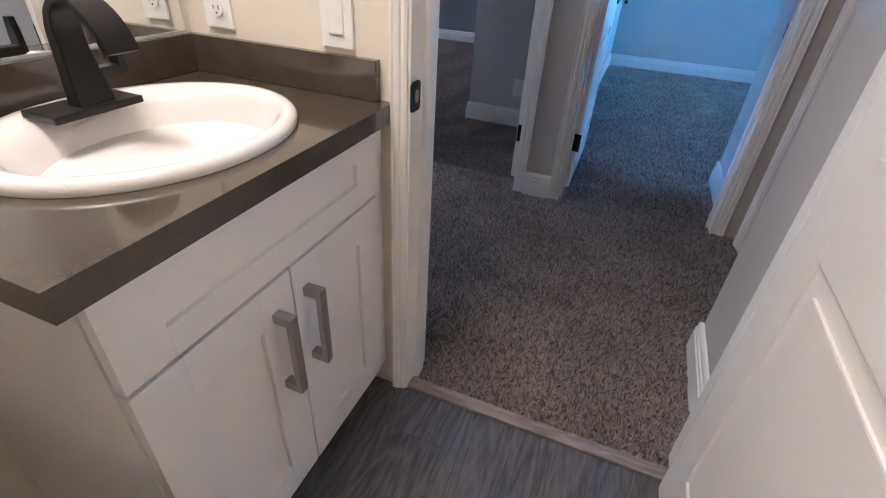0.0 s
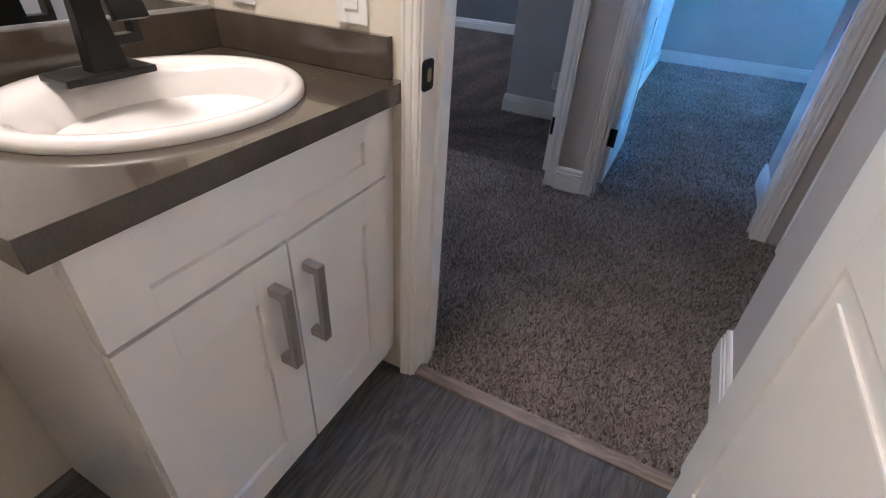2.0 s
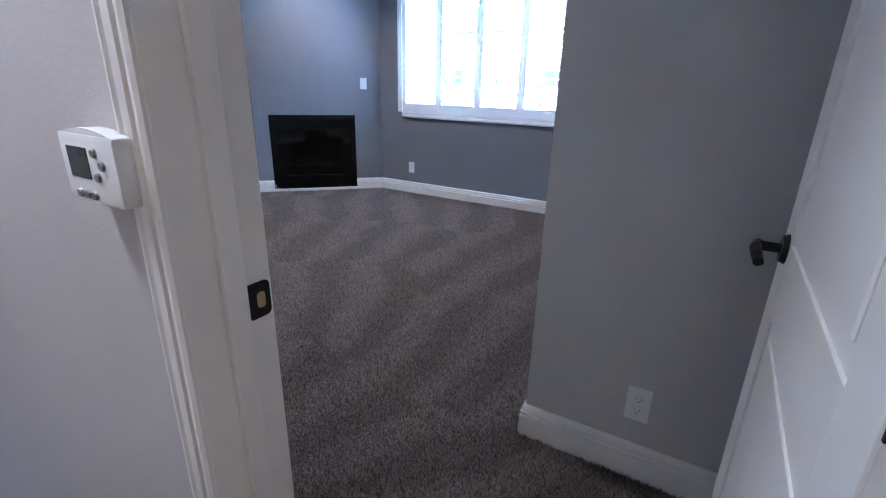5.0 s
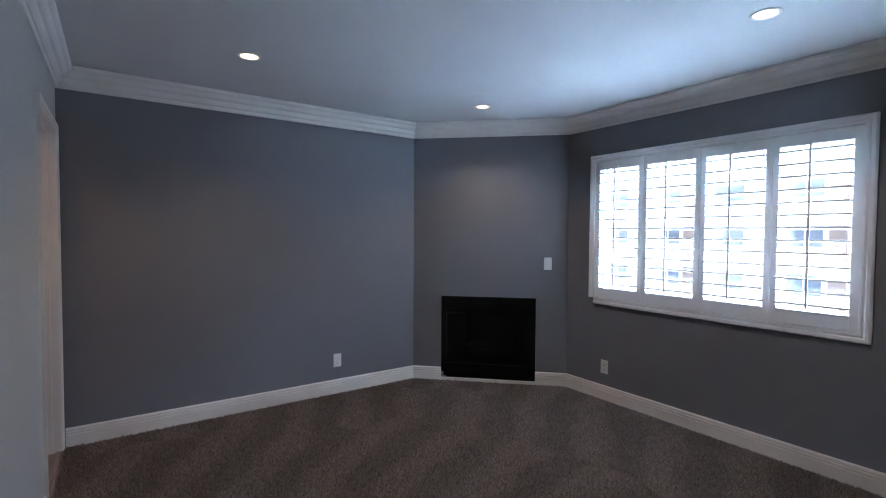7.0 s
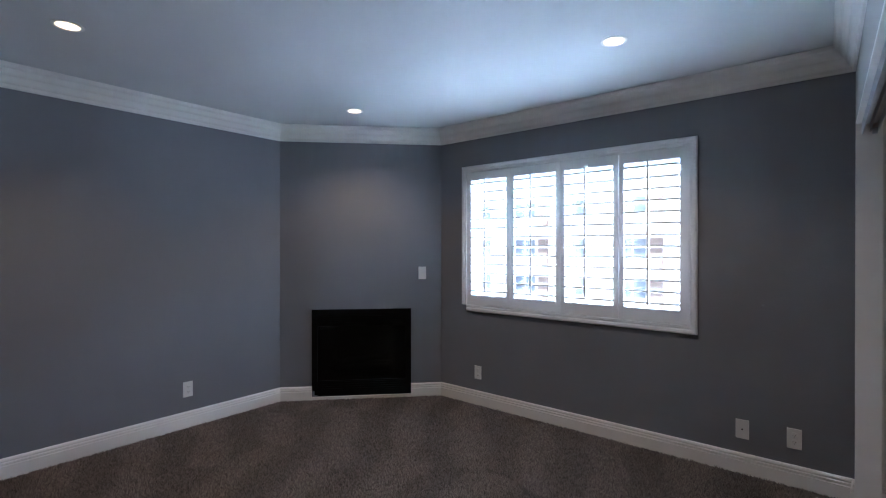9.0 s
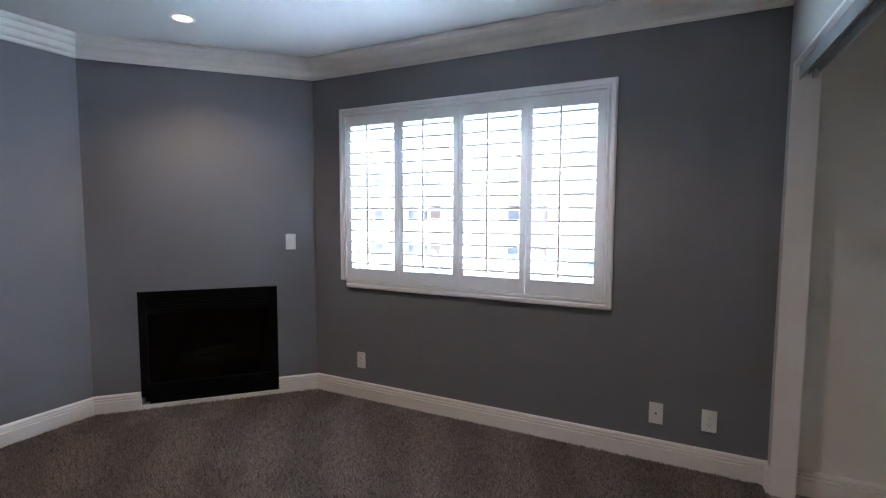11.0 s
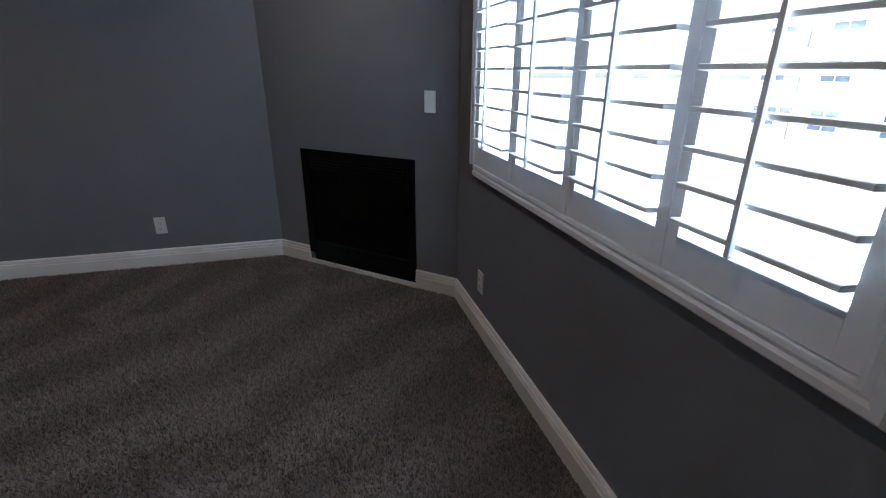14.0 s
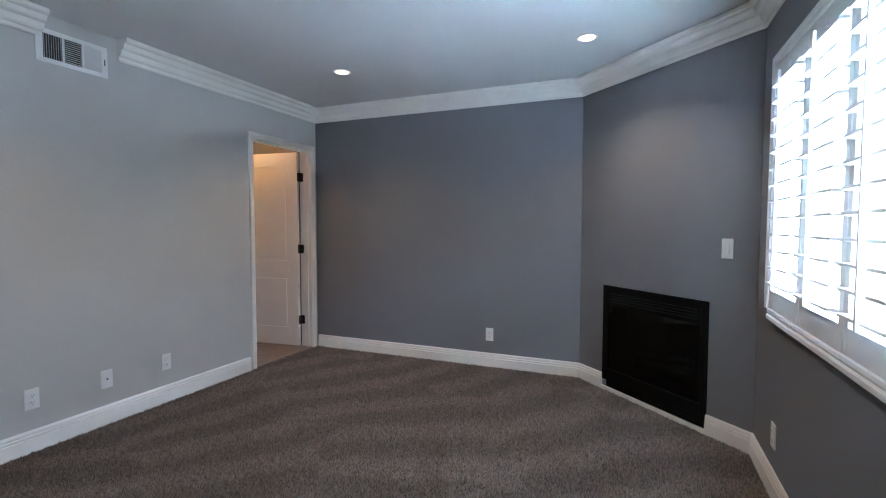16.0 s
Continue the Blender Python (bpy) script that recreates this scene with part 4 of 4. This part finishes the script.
# ---- bedroom things ----
def fireplace():
    f = empty("fireplace", FP_M, "black metal gas fireplace set in the wall", "fireplace")
    u0, u1, z0, z1 = FU0, FU1, FZ0, FZ1
    part("surround", sweep([(u0 + 0.05, z0 + 0.05), (u0 + 0.05, z1 - 0.05), (u1 - 0.05, z1 - 0.05), (u1 - 0.05, z0 + 0.05), (u0 + 0.05, z0 + 0.05)], [(0, 0.02), (0, -0.006), (0.002, -0.008), (0.049, -0.008), (0.05, -0.006), (0.05, 0.02)], lambda u, v, n: (u, n, v)), SOOT, f)
    part("grille_panel", boxed((u0 + 0.05, u1 - 0.05, -0.006, 0.02, z1 - 0.15, z1 - 0.05)), SOOT, f)
    part("grille_panel", boxed((u0 + 0.05, u1 - 0.05, -0.006, 0.02, z0 + 0.05, z0 + 0.14)), SOOT, f)
    part("firebox", boxed((u0 + 0.02, u1 - 0.02, 0.45, 0.46, z0, z1), (u0 + 0.02, u0 + 0.03, 0.02, 0.45, z0, z1), (u1 - 0.03, u1 - 0.02, 0.02, 0.45, z0, z1), (u0 + 0.03, u1 - 0.03, 0.02, 0.45, z1 - 0.02, z1 - 0.012), (u0 + 0.03, u1 - 0.03, 0.02, 0.45, z0 + 0.006, z0 + 0.05)), SOOT, f)
    part("glass", boxed((u0 + 0.05, u1 - 0.05, 0.004, 0.008, z0 + 0.14, z1 - 0.15)), FGLASS, f, "dark tinted glass front")
    for i in range(4):
        part("louvre", boxed((u0 + 0.075, u1 - 0.075, -0.011, -0.007, z0 + 0.058 + i * 0.020, z0 + 0.068 + i * 0.020)), SOOT, f)
        part("louvre", boxed((u0 + 0.075, u1 - 0.075, -0.011, -0.007, z1 - 0.070 - i * 0.020, z1 - 0.060 - i * 0.020)), SOOT, f)
    for k, (x0, y0, x1, y1, z, r) in enumerate(((0.42, 0.22, 0.98, 0.16, 0.22, 0.04), (0.50, 0.14, 0.86, 0.28, 0.29, 0.032), (0.60, 0.28, 1.0, 0.22, 0.24, 0.036))):
        b = bmesh.new()
        cylinder(b, (x0, y0, z), (x1, y1, z + 0.02), r, r * 0.8, 14)
        part("log", b, LOG, f, "charred ceramic log")


fireplace()

wall_plate("outlet", pose(-4.858, 4.324, 0.285, 0, 0, -90), "white double outlet on the dark wall")
wall_plate("switch", FP_M @ pose(1.276, 0.001, 1.134, 0, 0, 180), "white rocker switch beside the fireplace")
wall_plate("outlet", pose(-3.433, 6.154, 0.276, 0, 0, 180), "white double outlet under the window")
wall_plate("jack", pose(-1.470, 6.154, 0.262, 0, 0, 180), "white cable jack plate under the window")
wall_plate("outlet", pose(-1.216, 6.154, 0.268, 0, 0, 180), "white double outlet near the closet")
wall_plate("outlet", pose(-2.326, 2.431, 0.292), "white double outlet on the pale wall")
wall_plate("jack", pose(-2.726, 2.431, 0.284), "white cable jack plate on the pale wall")
wall_plate("outlet", pose(-3.133, 2.431, 0.285), "white outlet on the pale wall")
wall_plate("outlet", pose(-0.603, 3.199, 0.262, 0, 0, 180), "white double outlet on the closet end wall")
wall_plate("outlet", pose(1.424, 5.909, 0.276, 0, 0, 180), "white outlet below the second window")
wall_plate("switch", pose(0.699, 2.464, 1.06, 0, 0, 90), "white light switch inside the second room")
wall_plate("outlet", pose(0.699, 2.445, 0.30, 0, 0, 90), "white outlet inside the second room")


def air_vent():
    v = empty("air_vent", pose(-2.600, 2.431, 2.277), "white three-way supply register high on wall", "air vent")
    part("duct", boxed((-0.155, 0.155, -0.004, 0.0005, -0.068, 0.068)), SLOT, v, "dark duct opening")
    part("frame", boxed((-0.192, -0.155, 0, 0.007, -0.094, 0.094), (0.155, 0.192, 0, 0.007, -0.094, 0.094), (-0.155, 0.155, 0, 0.007, -0.094, -0.068), (-0.155, 0.155, 0, 0.007, 0.068, 0.094), (-0.058, -0.046, 0, 0.007, -0.068, 0.068), (0.046, 0.058, 0, 0.007, -0.068, 0.068), bevel=0.0015), VENTM, v)
    for c, turn in ((0.106, -0.5), (-0.106, 0.9)):
        for i in range(8):
            x = c - 0.042 + i * 0.012
            bm = boxed((-0.0008, 0.0008, -0.006, 0.006, -0.068, 0.068))
            part("slat", bm, VENTM, v, m=Matrix.Translation((x, 0.003, 0)) @ Matrix.Rotation(turn, 4, "Z"))
    for i in range(11):
        part("slat", boxed((-0.046, 0.046, -0.004, 0.006, -0.0012, 0.0012)), VENTM, v, m=Matrix.Translation((0, 0.002, -0.060 + i * 0.012)) @ Matrix.Rotation(-0.5, 4, "X"))
    part("lever", boxed((-0.176, -0.172, 0.007, 0.011, -0.018, 0.018)), SLOT, v)


air_vent()


def downlight(x, y):
    d = empty("downlight", pose(x, y, H), "white recessed downlight in the ceiling, lit", "downlight", "ceiling downlights")
    bm = bmesh.new()
    n, rings = 40, []
    for r, z in ((0.066, 0.0), (0.066, -0.004), (0.060, -0.006), (0.050, -0.005), (0.048, 0.0)):
        rings.append([bm.verts.new((r * math.cos(2 * math.pi * k / n), r * math.sin(2 * math.pi * k / n), z)) for k in range(n)])
    for a, b in zip(rings, rings[1:]):
        for k in range(n):
            bm.faces.new((a[k], a[(k + 1) % n], b[(k + 1) % n], b[k]))
    part("trim_ring", bm, TRIM, d, smooth=True)
    b = bmesh.new()
    cylinder(b, (0, 0, -0.0035), (0, 0, -0.001), 0.049, seg=36)
    part("lens", b, BULB, d, "glowing warm lens")
    return d


for px, py in CANS:
    downlight(px, py)

# closet opening: inner trim and bypass track
setting("trim", boxed((-0.957, -0.853, 6.06, 6.075, -0.01, 2.03), (-0.957, -0.853, 3.45, 3.465, -0.01, 2.03), (-0.957, -0.853, 3.465, 6.06, 2.015, 2.03), bevel=0.001), TRIM, "painted closet opening lining", "closet lining")
track = tagged(part("closet_track", boxed((-0.935, -0.930, 3.47, 6.055, 1.955, 2.014), (-0.930, -0.868, 3.47, 6.055, 2.008, 2.014), (-0.902, -0.899, 3.47, 6.055, 1.970, 2.008), (-0.871, -0.868, 3.47, 6.055, 1.965, 2.008)), ALU), "metal bypass door track under closet header", "door track")
part("guide_tab", boxed((-0.896, -0.876, 6.00, 6.02, 1.945, 1.975)), ALU, track)

# ---- outside ----
setting("ground", boxed((-300, 300, -300, 300, -3.6, -3.1)), GROUNDM, "pale paved ground outside", "ground")


def apartment_building(x, y, width, storeys, label, balconies):
    a = empty("apartment_building", pose(x, y, -3.1), label, "building")
    h = storeys * 2.9 + 0.8
    part("wall", boxed((0, width, 0.3, 9, 0, h)), STUCCO, a)
    part("roof", boxed((-0.3, width + 0.3, 0.0, 9.3, h, h + 0.35)), STUCCO, a)
    bay = 4.2
    for s in range(storeys):
        for i in range(int(width // bay)):
            bx, z = i * bay + 0.8, s * 2.9 + 0.9
            win = part("window", boxed((bx, bx + 1.9, 0.20, 0.32, z, z + 1.35)), STUCCO, a)
            part("glass", boxed((bx + 0.08, bx + 0.9, 0.17, 0.20, z + 0.08, z + 1.27)), FARGLASS, win)
            part("glass", boxed((bx + 1.0, bx + 1.82, 0.17, 0.20, z + 0.08, z + 1.27)), FARGLASS, win)
            if balconies and i % 2 == 0:
                b = part("balcony", boxed((bx - 0.4, bx + 3.0, -1.1, 0.3, z - 1.0, z - 0.8)), STUCCO, a)
                # flat panel on the wall, its brown painted as a recess in shade
                part("recess_shade", boxed((bx + 2.1, bx + 2.9, 0.18, 0.32, z - 0.8, z + 1.3)), BALCONY_SHADE, b)
                part("parapet", boxed((bx - 0.4, bx + 3.0, -1.1, -1.0, z - 0.8, z + 0.05)), STUCCO, b)
    return a


apartment_building(-30, 36, 22, 3, "white stucco apartment building with balconies across the way", True)
apartment_building(-3.5, 31, 25, 3, "white stucco apartment building with paired windows", False)


def tree(x, y, height, seed):
    rnd = random.Random(seed)
    t = empty("tree", pose(x, y, -3.1), "leafy green tree outside the window", "tree")
    bm = bmesh.new()
    cylinder(bm, (0, 0, 0), (0.1, 0.05, height * 0.5), 0.16, 0.09, 10)
    tips = []
    for i in range(9):
        a = i * 2.4
        tip = Vector((1.3 * math.cos(a) * rnd.uniform(0.6, 1.1), 1.3 * math.sin(a) * rnd.uniform(0.6, 1.1), height * rnd.uniform(0.65, 0.98)))
        cylinder(bm, (0.1, 0.05, height * 0.46), tip, 0.06, 0.015, 7)
        tips.append(tip)
    part("trunk", bm, BARK, t)
    verts, faces = [], []
    for k in range(2600):
        c = rnd.choice(tips) + Vector((rnd.gauss(0, 0.38), rnd.gauss(0, 0.38), rnd.gauss(0, 0.4)))
        u = Vector((rnd.gauss(0, 1), rnd.gauss(0, 1), rnd.gauss(0, 1))).normalized()
        v = u.cross(Vector((rnd.gauss(0, 1), rnd.gauss(0, 1), rnd.gauss(0, 1)))).normalized()
        q = len(verts)
        verts += [c - u * 0.07, c + v * 0.032, c + u * 0.07, c - v * 0.032]
        faces.append((q, q + 1, q + 2, q + 3))
    me = bpy.data.meshes.new("crown")
    me.from_pydata(verts, [], faces)
    me.materials.append(LEAF)
    crown_ob = new("crown", me)
    crown_ob.parent = t


tree(2.6, 16.0, 5.2, 3)


# ---- carpet pile ----
def pile(name, rects, density, mat, label, seed, wide=1.0):
    """Cut pile as small leaning tufts standing on the carpet backing."""
    rng = np.random.default_rng(seed)
    spots = []
    for x0, x1, y0, y1, z in rects:
        k = int((x1 - x0) * (y1 - y0) * density)
        spots.append(np.stack([rng.uniform(x0, x1, k), rng.uniform(y0, y1, k), np.full(k, z)], 1))
    base = np.concatenate(spots)
    n = len(base)
    spin = rng.uniform(0, 2 * math.pi, n)
    r = rng.uniform(0.0024, 0.0050, n) * wide
    swirl = 2.6 * np.sin(base[:, 0] * 71 + 3 * np.sin(base[:, 1] * 43)) + 2.6 * np.sin(base[:, 1] * 83 + 3 * np.sin(base[:, 0] * 37))
    lean = rng.normal(0, 0.0050, (n, 2)) + 0.0085 * np.stack([np.cos(swirl), np.sin(swirl)], 1)
    tall = rng.uniform(0.009, 0.021, n)
    co = np.empty((n, 4, 3))
    for j in range(3):
        co[:, j, 0] = base[:, 0] + r * np.cos(spin + j * 2.094)
        co[:, j, 1] = base[:, 1] + r * np.sin(spin + j * 2.094)
        co[:, j, 2] = base[:, 2] - 0.002
    co[:, 3, 0], co[:, 3, 1], co[:, 3, 2] = base[:, 0] + lean[:, 0], base[:, 1] + lean[:, 1], base[:, 2] + tall
    i0 = (np.arange(n) * 4)[:, None]
    tri = np.stack([i0 + np.array([a]) for a in ([0, 1, 3], [1, 2, 3], [2, 0, 3])], 1).reshape(-1)
    me = bpy.data.meshes.new(name)
    me.vertices.add(n * 4)
    me.vertices.foreach_set("co", co.reshape(-1))
    me.loops.add(n * 9)
    me.loops.foreach_set("vertex_index", tri.astype(np.int32))
    me.polygons.add(n * 3)
    me.polygons.foreach_set("loop_start", np.arange(0, n * 9, 3, dtype=np.int32))
    me.polygons.foreach_set("loop_total", np.full(n * 3, 3, dtype=np.int32))
    me.update(calc_edges=True)
    me.validate()
    me.materials.append(mat)
    return tagged(new(name, me), label, "carpet", kind="stuff")


pile("carpet_pile", [(-1.168, -0.78, 1.25, 2.16, -0.014), (-0.78, 0.53, 0.86, 2.16, -0.014), (0.53, 0.75, 1.28, 2.16, -0.014), (-0.25, 0.46, 0.77, 0.86, -0.014), (-1.09, -0.34, 2.16, 2.30, -0.014), (-0.06, 0.63, 2.16, 2.30, -0.014)] + [(-1.186 - 0.203 * i, -0.985 - 0.203 * i, 1.26, 2.16, -0.166 * i - 0.006) for i in range(1, 7)], 36000, CARPET, "taupe cut-pile carpet tufts in the hall", 4, 1.5)
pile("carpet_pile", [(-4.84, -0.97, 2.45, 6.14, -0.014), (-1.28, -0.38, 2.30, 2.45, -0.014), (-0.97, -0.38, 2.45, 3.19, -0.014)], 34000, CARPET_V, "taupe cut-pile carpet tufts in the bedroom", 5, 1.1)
pile("carpet_pile", [(-0.06, 0.68, 2.30, 2.86, -0.014), (-0.18, 2.4, 2.86, 5.89, -0.014)], 15000, CARPET, "taupe cut-pile carpet tufts in the second room", 6, 1.6)
